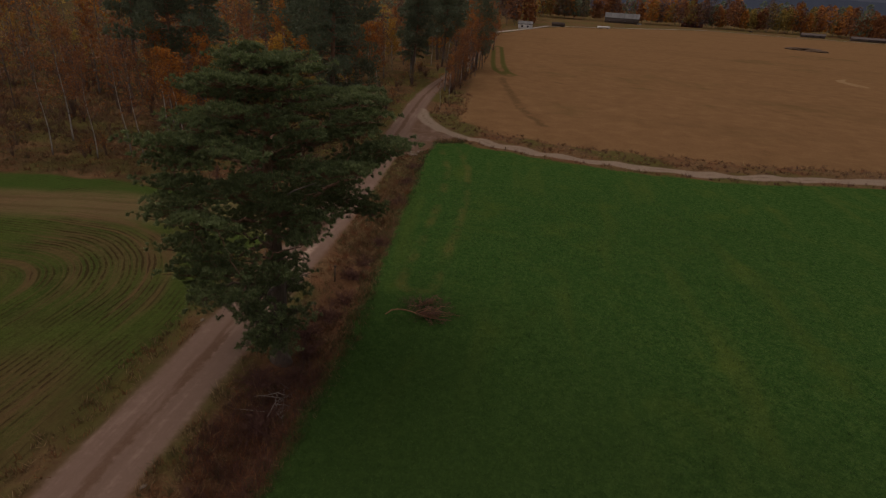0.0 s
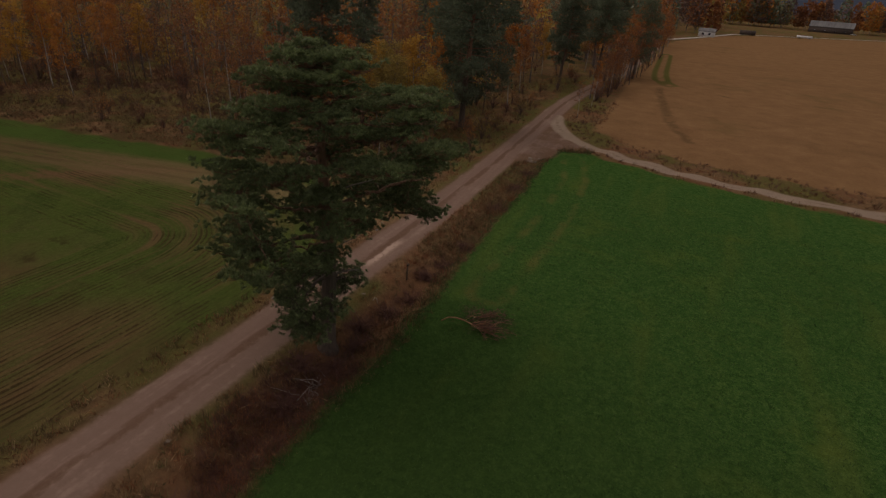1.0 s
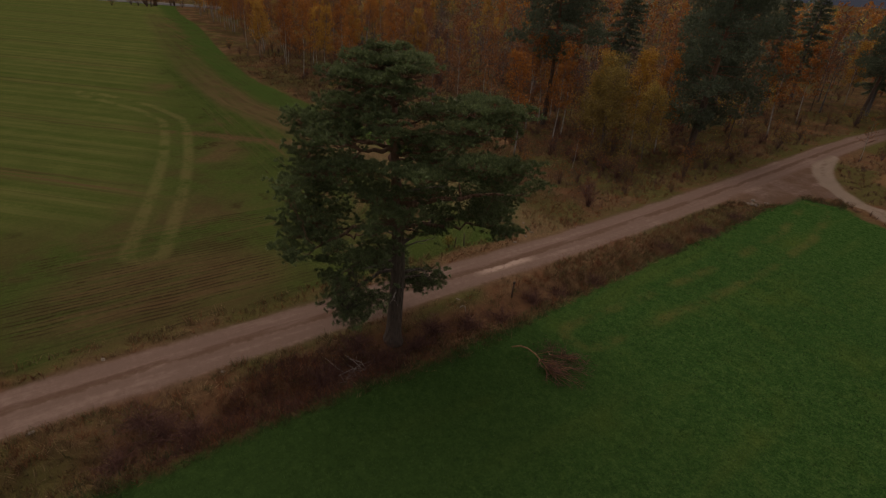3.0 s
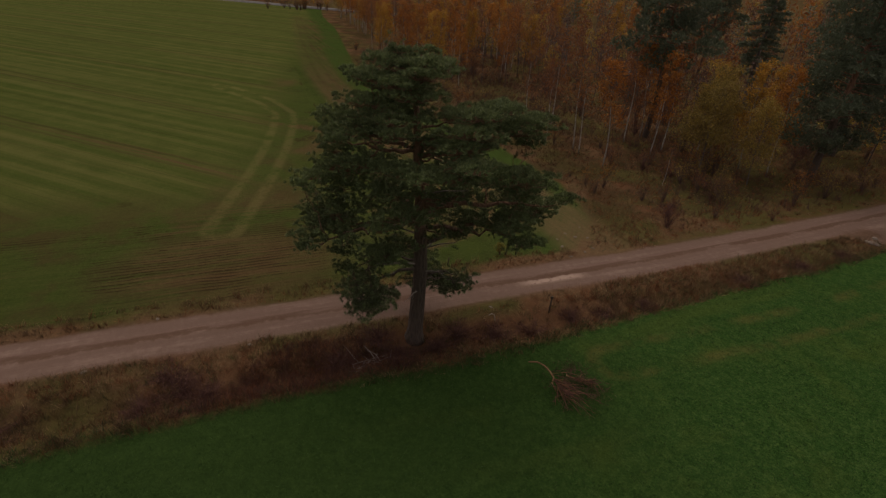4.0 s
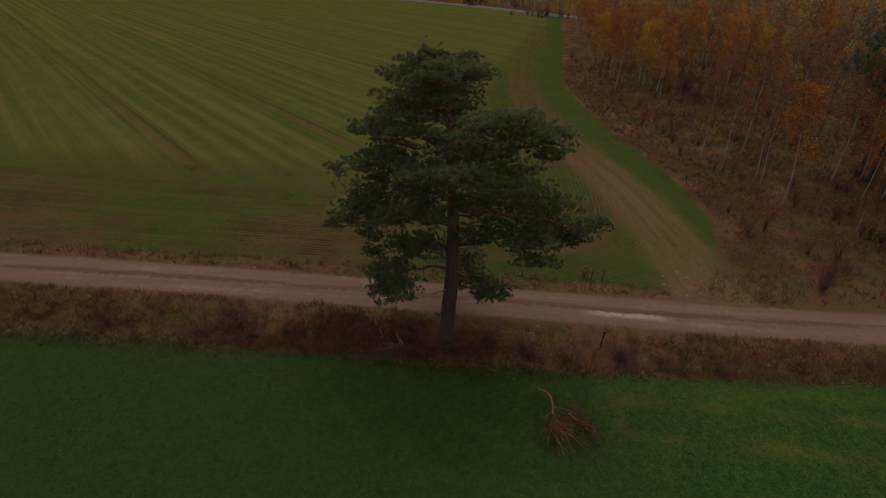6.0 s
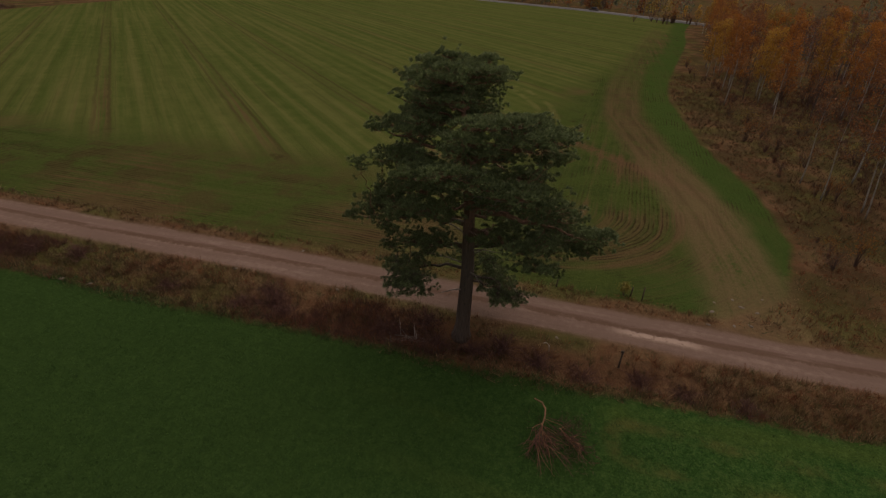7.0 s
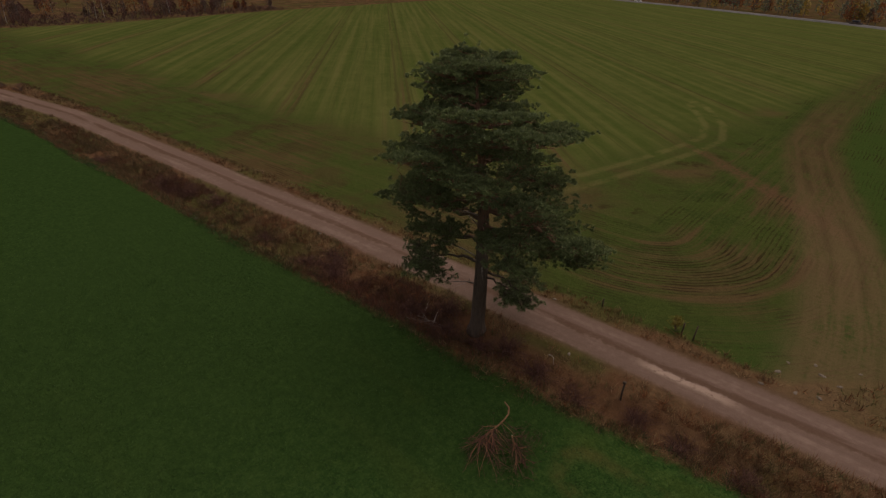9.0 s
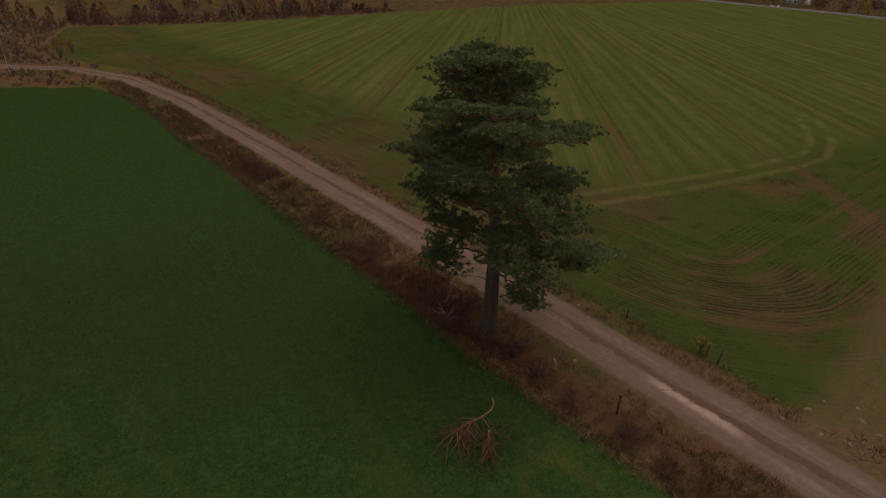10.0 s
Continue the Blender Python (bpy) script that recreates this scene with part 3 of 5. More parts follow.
def build_ground():
    xs, ys = axis(-62, 26, 0.5, 4600), axis(-40, 84, 0.5, 4600)
    gx, gy = np.meshgrid(xs, ys, indexing="ij")
    x, y = gx.ravel(), gy.ravel()
    acc = Acc()
    acc.v.append(np.stack([x, y, ground_z(x, y)], 1))
    acc.n = len(x)
    i, j = np.meshgrid(np.arange(len(xs) - 1), np.arange(len(ys) - 1), indexing="ij")
    a = (i * len(ys) + j).ravel()
    acc.q.append(np.stack([a, a + len(ys), a + len(ys) + 1, a + 1], 1))
    me = acc.mesh("ground", ground_mat(), True)
    rows = dict(d_road=along(ROAD, x, y), d_side=np.abs(along(SIDE, x, y)), d_green=inside(GREEN_FIELD, x, y), d_brown=inside(BROWN_FIELD, x, y), d_left=inside(LEFT_FIELD, x, y),
                d_head=np.abs(along(HEADLAND, x, y)), d_row=14.0 - np.hypot(np.maximum(0, x + 31), np.maximum(0, y - 24 - 0.035 * (-31 - x).clip(-40, 60))), d_tyres=np.abs(along(TYRES, x, y)), d_gty=np.abs(along(GREEN_TYRES, x, y)), d_bty=np.abs(along(BROWN_TYRES, x, y)), d_bln=np.minimum(np.abs(along(STUBBLE_LINES[0], x, y)), np.abs(along(STUBBLE_LINES[1], x, y))), d_loop=np.abs(along(PALE_LOOP, x, y)), d_junc=inside(JUNCTION, x, y))
    for name, d in rows.items():
        me.attributes.new(name, "FLOAT", "POINT").data.foreach_set("value", d.astype(np.float32))
    tagged(new("ground", me), "autumn farmland with green crop, sown field, stubble and gravel road", "ground", kind="structure")


build_ground()


def far_road():
    m = rough_mat("far_asphalt", (0.10, 0.095, 0.09), (0.17, 0.16, 0.155), 0.8)
    pts = np.array([(-205, 120), (-249, 62), (-289, 17), (-333, -60), (-374, -150), (-420, -260)], float)
    d = np.gradient(pts, axis=0)
    d /= np.linalg.norm(d, axis=1)[:, None]
    s = np.stack([d[:, 1], -d[:, 0]], 1) * 2.4
    acc = Acc()
    for k in range(len(pts) - 1):
        q = [(*(pts[k] - s[k]), 0.5), (*(pts[k] + s[k]), 0.5), (*(pts[k + 1] + s[k + 1]), 0.5), (*(pts[k + 1] - s[k + 1]), 0.5)]
        acc.quads([q])
        for sg in (-1, 1):
            a, e = pts[k] + sg * s[k], pts[k + 1] + sg * s[k + 1]
            acc.quads([[(*a, 0.5), (*e, 0.5), (*(e + sg * s[k + 1] * 0.6), -0.2), (*(a + sg * s[k] * 0.6), -0.2)]])
    tagged(new("road", acc.mesh("road", m)), "pale asphalt country road beyond the fields", "road", kind="structure")
    lane = Acc()
    pts = [(-16, 325), (2, 392), (18, 464), (110, 560), (190, 650), (256, 611), (345, 610), (900, 652)]
    for (ax, ay), (bx, by) in zip(pts[:-1], pts[1:]):
        ln = math.hypot(bx - ax, by - ay)
        nx, ny = (by - ay) / ln * 1.8, -(bx - ax) / ln * 1.8
        lane.quads([[(ax - nx, ay - ny, 0.25), (ax + nx, ay + ny, 0.25), (bx + nx, by + ny, 0.25), (bx - nx, by - ny, 0.25)]])
    tagged(new("road", lane.mesh("road", rough_mat("pale_gravel", (0.30, 0.25, 0.21), (0.42, 0.37, 0.32), 1.0))), "pale gravel lane along the far side of the stubble", "road", kind="structure")


far_road()


def hills():
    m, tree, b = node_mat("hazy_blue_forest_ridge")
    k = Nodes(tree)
    # distance haze is put into the ridge's blue base colour
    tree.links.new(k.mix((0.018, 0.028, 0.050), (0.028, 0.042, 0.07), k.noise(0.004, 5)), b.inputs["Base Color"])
    b.inputs["Roughness"].default_value = 1.0
    n = 240
    a = np.arange(n + 1) * 2 * np.pi / n
    h = 150 + 28 * np.sin(a * 5 + 1) + 16 * np.sin(a * 13) + 7 * np.sin(a * 37 + 2) + 3 * np.sin(a * 91)
    lo = np.stack([3300 * np.cos(a), 3300 * np.sin(a), np.full(n + 1, -5.0)], 1)
    mid = np.stack([3600 * np.cos(a), 3600 * np.sin(a), h * 0.7], 1)
    hi = np.stack([4100 * np.cos(a), 4100 * np.sin(a), h], 1)
    acc = Acc()
    for u, w in ((lo, mid), (mid, hi)):
        acc.quads(np.stack([u[:-1], u[1:], w[1:], w[:-1]], 1))
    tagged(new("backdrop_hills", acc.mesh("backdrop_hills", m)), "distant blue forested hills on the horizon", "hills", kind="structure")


hills()

# ---- the big pine ----
PINE_X, PINE_Y = -10.9, 21.5
# the outer needle masses, from the foot of the trunk: x, y, z, spread
PADS_TOP = [(0.9, -1.3, 15.2, 0.5), (-0, 0.3, 15, 0.6), (0.9, -2.1, 14.9, 0.7), (2, -0.7, 14.8, 1.1), (0.3, -0.8, 14.8, 1), (1.1, -0.2, 14.6, 1.3), (1.2, -1.2, 14.6, 1.3), (2.8, -0.9, 14.5, 1), (0.2, 0.4, 14.3, 1.2), (1.3, -2.6, 14.2, 0.9), (-0.8, 0.6, 14.2, 0.9), (2.1, -1.7, 14.1, 1.3), (0.2, -2, 14.1, 1.3), (2.3, -1.1, 13.6, 1.3), (-0.7, -1.6, 13.6, 1.3), (-1.3, -0.4, 13.5, 1.3), (3.9, 2.2, 13.3, 1), (-0, -0.3, 13.3, 1.3), (4.2, 1.1, 13.2, 1.3), (0.8, -2.5, 13.1, 1.3), (2.2, 2.8, 13.1, 0.8), (4, 3.5, 12.8, 1.1), (2.2, -1.9, 12.6, 1.3), (1.6, 1.2, 12.6, 1.3)]
PADS_HIGH = [(4.5, 0.6, 12.6, 1.3), (1.7, 2.7, 12.5, 1.3), (3.2, 3.8, 12.5, 1.3), (-0.7, -2.3, 12.4, 1.3), (3.8, 2.7, 12.4, 1.3), (-1.7, -0.9, 12.3, 1.3), (3.1, -2.1, 12.3, 0.9), (-0.9, -0.2, 12.3, 1.3), (4.3, 0.6, 12, 1.3), (0.7, -2.6, 11.9, 1.3), (-1, -3, 11.9, 1.3), (1, -4, 11.9, 0.8), (2.1, -4.3, 11.9, 0.5), (3.3, 4, 11.8, 0.9), (-0.3, 3.5, 11.8, 1), (-2, -3.3, 11.8, 1.2), (-1.3, 2.7, 11.8, 1.1), (5.8, 0.2, 11.6, 1.1), (2.3, 0.1, 11.6, 1.3), (2.6, 1.4, 11.4, 1.3), (-1.1, -3.3, 11.3, 1.3), (5, -1.6, 11, 0.9), (5.1, 1.5, 11, 1.3), (-3.4, 1.1, 10.9, 1.2)]
PADS_MID = [(5.5, 2.6, 10.9, 1.1), (0.5, 1, 10.8, 1.3), (3.5, -1.6, 10.8, 1.3), (1.7, -3.1, 10.7, 1.1), (4.2, -0.2, 10.7, 1.3), (4.7, 2.7, 10.6, 1.3), (-1.5, -3.5, 10.4, 1.1), (-3.1, -1.1, 10.3, 1.1), (0.9, -3.3, 10.3, 1.3), (3.6, 3.8, 9.8, 1.3), (1.3, -5.6, 9.8, 0.5), (-0.9, -3.7, 9.8, 1.3), (-0.1, 2.3, 9.8, 1.3), (-0.1, -4.9, 9.6, 0.8), (-0.6, 2.9, 9.5, 1), (-2.5, -1.1, 9.4, 1.1), (1.9, -2, 9.2, 1.3), (1.2, -1.5, 9.2, 1.3), (0.9, 3.3, 9.2, 1.3), (3, 4.2, 9.2, 1.3), (-1.2, 2.4, 9, 1.3), (-1.8, -3.1, 9, 1.3), (-0.5, -3.7, 8.9, 1.1), (3.7, -0.4, 8.9, 1.3)]
PADS_LOW = [(-2.1, 0.1, 8.8, 1.2), (3.4, 6.4, 8.8, 0.7), (1.3, 1.3, 8.7, 1.3), (3.1, -1.6, 8.7, 1.3), (3.6, 1.3, 8.6, 1.3), (3.1, -2.6, 8.2, 0.8), (-0.6, -4, 8.2, 1.2), (-3.5, -0.9, 8.1, 1.3), (2, 5.2, 8, 1.3), (1.9, -1.2, 8, 1.3), (0.9, 4.2, 8, 1.3), (0.4, -4, 7.9, 1.3), (4, 3.1, 7.8, 0.8), (3, 3.7, 7.8, 1.2), (1.7, 6.2, 7.8, 1), (-1.1, 3, 7.7, 1.3), (0.8, -4.8, 7.6, 1), (1.7, 2.5, 7.4, 1.3), (-1.1, 0.8, 7.4, 1.3), (2.1, 0.9, 7.4, 1.3), (-0.3, -4.4, 7.4, 1.3), (2.2, -3.9, 7.3, 0.6), (1.9, -5.8, 7.2, 0.5), (4.3, 3.7, 7.2, 0.8)]
PADS_SKIRT = [(1.6, 6, 7.1, 0.8), (1.9, 4.4, 7.1, 1.1), (0.9, 5.5, 7.1, 1.2), (0.5, -5.5, 7, 0.8), (3.9, 4.5, 7, 0.6), (-2.6, -1.7, 6.9, 1), (1.7, 1.3, 6.8, 0.9), (-0.7, -3.4, 6.6, 1.2), (2.2, -2.4, 6.5, 1), (1.6, -1.3, 6.5, 1), (1.3, -4.1, 6.4, 0.5), (-2.1, 1.8, 6.3, 1.3), (1.1, -2, 5.8, 1), (-2.3, 4.3, 5.6, 1.2), (1.4, -3.9, 5.5, 0.6), (0.6, -2.6, 5.1, 0.8), (2.5, -2.3, 4.9, 0.8), (1.5, -3.6, 4.9, 0.7), (1.9, -2.8, 4.5, 0.9), (-1.6, 1, 4.3, 1), (-2.6, -0.9, 4.2, 0.8), (1.2, -3.3, 4, 0.8), (2.2, -3.4, 3.9, 0.6), (0.9, 1.9, 3.6, 0.5)]
PADS_REST = [(-0.8, 1.4, 3.5, 0.9), (0.3, 2.9, 3.5, 0.6), (1, -2.5, 3.4, 0.7), (0, 2.3, 3.2, 0.8), (-2.5, 1.1, 3, 1.1), (-0.5, 1.7, 2.9, 0.6)]


def trunk_at(z):
    stops = [-0.5, 0.8, 4.3, 8.0, 11.0, 13.0, 15.0]
    return np.array([np.interp(z, stops, [0.42, 0.47, 0.60, 0.62, 0.72, 1.0, 1.1]), np.interp(z, stops, [-0.04, 0.03, 0.14, 0.0, -0.33, -0.5, -0.7]), z])


def needle_tufts(fan, pos, out, rng, needle=0.15, width=0.029, count=27):
    """Rosettes of needles at the shoot ends, open towards the way out."""
    n = len(pos)
    d = unit(n * count, rng) * 0.8 + np.repeat(out, count, 0)
    d /= np.linalg.norm(d, axis=1)[:, None] + 1e-9
    root = np.repeat(pos, count, 0) + d * rng.uniform(0.0, 0.06, (n * count, 1))
    side = np.cross(d, unit(n * count, rng))
    side /= np.linalg.norm(side, axis=1)[:, None] + 1e-9
    ln = (np.repeat(rng.uniform(0.75, 1.25, n), count) * needle * rng.uniform(0.6, 1.15, n * count))[:, None]
    fan.tris(np.stack([root - side * width * 0.5, root + side * width * 0.5, root + d * ln], 1))


def needle_pad(wood, fan, end, c, s, away, rng):
    """A flat spray at a bough's end: shoots side by side in one layer, the outer ones turned up, each a small clump of needle rosettes."""
    low = c[2] < 5.2
    n = int((22 if low else 23) * s ** 1.7) + 6
    a = np.arange(n) * 2.39996 + rng.uniform(0, 6.28)
    q = np.sqrt((np.arange(n) + 0.4) / n) * rng.uniform(0.85, 1.1, n)
    bay = 1 + 0.28 * np.sin(a * 3 + rng.uniform(0, 6.28)) + 0.12 * np.sin(a * 7 + rng.uniform(0, 6.28))
    r = s * q * bay
    flat = np.stack([r * np.cos(a), r * np.sin(a)], 1)
    lean = flat @ away / s
    top = s * 0.12 * (1 - q ** 2) + 0.16 * s * lean + rng.normal(0, 0.075, n)
    if low:
        top = -rng.uniform(0, 0.9, n) * s
    mid = c + np.column_stack([flat, top])
    for k in range(n):
        m = 5
        w = unit(m, rng)
        w[:, 2] = np.abs(w[:, 2]) * 0.9 - 0.1
        size = rng.uniform(0.09, 0.21)
        pos = mid[k] + w * size * np.array([1, 1, 0.6])
        out = w * 0.6 + np.array([math.cos(a[k]) * q[k] * 0.4, math.sin(a[k]) * q[k] * 0.4, 0.1 if low else 0.5])
        needle_tufts(fan, pos, out, rng)
        wood.tube([end, (end + mid[k]) / 2 + np.array([0, 0, -0.08 * s]), mid[k]], [0.02, 0.013, 0.006], 3, False)


def pine():
    rng = np.random.default_rng(11)
    tree = tagged(base("pine_tree", PINE_X, PINE_Y, zat(PINE_X, PINE_Y) - 0.1), "tall old pine with broad dark green crown beside the gravel road", "tree")
    zs = np.concatenate([[-0.3, 0.0, 0.25, 0.7], np.linspace(1.4, 14.4, 22)])
    rad = np.interp(zs, [-0.3, 0, 0.25, 0.7, 3, 8, 12, 14.4], [0.68, 0.58, 0.48, 0.42, 0.38, 0.28, 0.15, 0.05])
    part("trunk", Acc().tube([trunk_at(z) for z in zs], rad, 16), PINE_BARK, tree, "grey plated bark turning orange higher up", True)
    masses = PADS_TOP + PADS_HIGH + PADS_MID + PADS_LOW + PADS_SKIRT + PADS_REST
    # between the lower boughs the trunk stays open to the east
    masses = [p for p in masses if not (6.6 < p[2] < 9.3 and 1.0 < p[0] < 4.2 and abs(p[1] - 0.1) < 0.3 + 0.32 * p[0])]
    pads = sorted(masses, key=lambda p: -math.hypot(p[0] - trunk_at(p[2])[0], p[1] - trunk_at(p[2])[1]))
    limbs = []
    for x, y, z, s in pads:
        s *= 1.15 if z < 5.2 else 1.03
        c = np.array([x, y, z])
        end = c - np.array([0, 0, 0.14 * s])
        lift = np.interp(z, [2, 5, 8, 11, 14, 15.2], [-1.2, -0.4, 0.4, 1.0, 1.0, 0.6])
        s0 = trunk_at(float(np.clip(z - lift * (0.5 + 0.1 * np.hypot(x, y)), 3.4, 14.0)))
        near, root, r0 = np.linalg.norm(c - s0) * 0.75, s0, None
        for path, radii in limbs:
            d = np.linalg.norm(path[3:-1] - end, axis=1)
            k = int(np.argmin(d))
            if d[k] < near and np.linalg.norm(path[3 + k] - s0) < np.linalg.norm(end - s0):
                near, root, r0 = d[k], path[3 + k], radii[3 + k] * 0.7
        ln = np.linalg.norm(end - root)
        if r0 is None:
            r0 = 0.045 + 0.017 * ln
        mid = (root + end) / 2 + np.array([*rng.normal(0, 0.06 * ln, 2), (0.08 if z < 8 else -0.05) * ln])
        u = np.linspace(0, 1, 11)[:, None]
        path = (1 - u) ** 2 * root + 2 * u * (1 - u) * mid + u ** 2 * end
        path[1:-1] += rng.normal(0, 0.018 * ln + 0.01, (9, 3))
        radii = np.linspace(r0, 0.014, 11)
        limbs.append((path, radii))
        acc, fan = Acc().tube(path, radii, 7), Acc()
        needle_pad(acc, fan, end, c, s, (c - s0)[:2] / (np.linalg.norm((c - s0)[:2]) + 0.3), rng)
        # short side shoots along the outer half of the limb
        m = int(2.2 * ln)
        if m:
            k = rng.integers(6, 10, m)
            tip = path[k] + rng.normal(0, 0.28, (m, 3)) + np.array([0, 0, 0.2])
            needle_tufts(fan, np.concatenate([tip, tip + rng.normal(0, 0.13, (m, 3))]), np.repeat(np.array([[0, 0, 0.6]]), 2 * m, 0), rng)
            for i in range(m):
                acc.tube([path[k[i]], tip[i]], [0.013, 0.006], 3, False)
        limb = part("limb", acc, PINE_BARK, tree)
        part("needle_mass", fan, PINE_NEEDLES, limb, "dense dark green pine needles")
    # bare dead branches below and inside the crown
    for z, a, ln in ((3.1, 5.6, 1.6), (4.3, 0.6, 1.5), (5.2, 2.2, 1.8), (8.6, 0.9, 2.4), (6.4, 4.4, 1.7), (4.7, 4.9, 2.2), (5.6, 1.2, 1.9), (7.2, 5.4, 2.4), (9.6, 0.2, 2.2)):
        s0 = trunk_at(z)
        d = np.array([math.cos(a), math.sin(a), 0.25])
        acc = Acc().tube([s0, s0 + d * ln * 0.5 + np.array([0, 0, 0.1]), s0 + d * ln], [0.05, 0.035, 0.012], 5)
        for k in range(4):
            f = s0 + d * ln * (0.4 + 0.15 * k)
            acc.tube([f, f + d * 0.35 + rng.normal(0, 0.25, 3)], [0.016, 0.006], 3, False)
        part("dead_stub", acc, DEAD_WOOD, tree, "bare grey dead branch")


pine()


# ---- woodland trees ----
def birch(seed, h, crown_from, density, leaf, leaf_size=0.21, lean=0.05, width=1.0, bark=None):
    """A slender birch: pale trunk, fine rising branches, loose leaves."""
    rng = np.random.default_rng(seed)
    t = tagged(new("birch_tree"), "", "tree")
    n = 9
    u = np.linspace(0, 1, n)
    a = rng.uniform(0, 6.28)
    path = np.stack([lean * h * u ** 1.5 * math.cos(a) + 0.12 * np.sin(u * 7 + a), lean * h * u ** 1.5 * math.sin(a) + 0.12 * np.cos(u * 6 + a) - 0.12, h * u], 1)
    part("trunk", Acc().tube(path, 0.078 * (h / 11) * (1 - u * 0.93), 7, False), bark or BIRCH_BARK, t, "" if bark else "white birch bark with dark marks", True)
    br, lv = Acc(), Acc()
    for k in range(int(30 * density) + 24):
        s = rng.uniform(crown_from, 0.97)
        st = np.array([np.interp(s, u, path[:, i]) for i in range(3)])
        az = k * 2.4 + rng.uniform(-0.5, 0.5)
        ln = width * h * 0.25 * (1.15 - s) ** 0.6 * rng.uniform(0.7, 1.2)
        d = np.array([math.cos(az), math.sin(az), rng.uniform(0.5, 1.3)])
        d /= np.linalg.norm(d)
        mid = st + d * ln * 0.55
        tip = st + d * ln + np.array([0, 0, -0.12 * ln])
        br.tube([st, mid, tip], [0.022, 0.014, 0.004], 3, False)
        m = 7
        q = rng.uniform(0.3, 1.0, m)
        ts = st + (tip - st) * q[:, None]
        td = d + rng.normal(0, 0.7, (m, 3)) + np.array([0, 0, 0.1])
        te = ts + td * (ln * 0.22)
        sd = unit(m, rng) * 0.011
        br.tris(np.stack([ts - sd, ts + sd, te], 1))
        cnt = int(40 * density)
        if cnt:
            e = te[rng.integers(0, m, cnt)]
            f = ts[rng.integers(0, m, cnt)]
            w = rng.uniform(0, 1, cnt)[:, None]
            pos = f + (e - f) * w + rng.normal(0, 0.17 * width, (cnt, 3))
            lv.tris(leaf_tris(pos, leaf_size, rng, 0.3))
    part("branchwork", br, TWIG, t)
    if density > 0.05:
        part("crown", lv, leaf, t)
    return t


def conifer(seed, h, bare, spread, mat=None):
    """A tall dark conifer with drooping, uneven tiers."""
    rng = np.random.default_rng(seed)
    t = tagged(new("conifer_tree"), "", "tree")
    u = np.linspace(0, 1, 8)
    path = np.stack([0.2 * np.sin(u * 4 + seed), 0.2 * np.cos(u * 5 + seed) - 0.2, h * u], 1)
    part("trunk", Acc().tube(path, 0.30 * (h / 20) * (1 - 0.92 * u) + 0.02, 8, False), GREY_BARK, t, "", True)
    br, lv = Acc(), Acc()
    for k in range(75):
        s = bare + (1 - bare) * ((k + rng.uniform(0, 1)) / 75) ** 0.9
        st = np.array([np.interp(s, u, path[:, i]) for i in range(3)])
        az = k * 2.4 + rng.uniform(-0.4, 0.4)
        ln = spread * (1.04 - s) ** 0.75 / (1.04 - bare) ** 0.75 * rng.uniform(0.6, 1.15) * (0.6 + 0.4 * min(1, (s - bare) * 8))
        d = np.array([math.cos(az), math.sin(az), 0.12 - 0.45 * (1 - s)])
        tip = st + d * ln
        mid = st + d * ln * 0.5 + np.array([0, 0, 0.06 * ln])
        br.tube([st, mid, tip], [0.05, 0.03, 0.01], 3, False)
        m = int(10 + 16 * ln)
        q = rng.uniform(0.15, 1.05, m)[:, None]
        side = np.array([-d[1], d[0], 0])
        pos = st + (tip - st) * q + side * rng.normal(0, 0.28, (m, 1)) * ln * 0.5 * (1.2 - q) + rng.normal(0, 0.12, (m, 3))
        out = np.repeat((d + np.array([0, 0, -0.15]))[None], m, 0)
        lv.tris(needles(pos, out, 0.55, 0.16, 4, rng, 0.65))
    part("branchwork", br, GREY_BARK, t)
    part("crown", lv, mat or DARK_NEEDLES, t)
    return t


def wood_pine(seed, h, bare, spread, masses=58):
    """A tall pine of the wood: rounded, uneven needle masses on short limbs."""
    rng = np.random.default_rng(seed)
    t = tagged(new("wood_pine"), "", "tree")
    u = np.linspace(0, 1, 8)
    path = np.stack([0.5 * np.sin(u * 3 + seed) - 0.5 * math.sin(seed), 0.4 * np.cos(u * 4 + seed) - 0.4 * math.cos(seed), h * u], 1)
    part("trunk", Acc().tube(path, 0.34 * (h / 20) * (1 - 0.9 * u) + 0.02, 8, False), PINE_BARK, t, "", True)
    br, lv = Acc(), Acc()
    for k in range(masses):
        s = bare + (0.98 - bare) * ((k + rng.uniform(0, 1)) / masses)
        st = np.array([np.interp(s, u, path[:, i]) for i in range(3)])
        az = k * 2.4 + rng.uniform(-0.6, 0.6)
        v = (s - bare) / (1 - bare)
        ln = spread * np.interp(v, [0, 0.15, 0.5, 0.85, 1], [0.55, 0.95, 0.9, 0.55, 0.15]) * rng.uniform(0.35, 1.1)
        c = st + np.array([math.cos(az) * ln, math.sin(az) * ln, rng.uniform(-0.1, 0.25) * ln])
        br.tube([st, (st + c) / 2 + np.array([0, 0, 0.15]), c], [0.07, 0.045, 0.015], 4, False)
        r = rng.uniform(0.9, 1.75) * (h / 20)
        m = int(56 * r)
        w = unit(m, rng) * rng.uniform(0.3, 1.0, (m, 1)) ** 0.5
        pos = c + w * np.array([r, r, r * 0.55])
        out = w * 0.5 + np.array([0, 0, 0.7])
        lv.tris(needles(pos, out, 0.42, 0.13, 5, rng, 0.6))
    part("branchwork", br, PINE_BARK, t)
    part("crown", lv, DARK_NEEDLES, t)
    return t


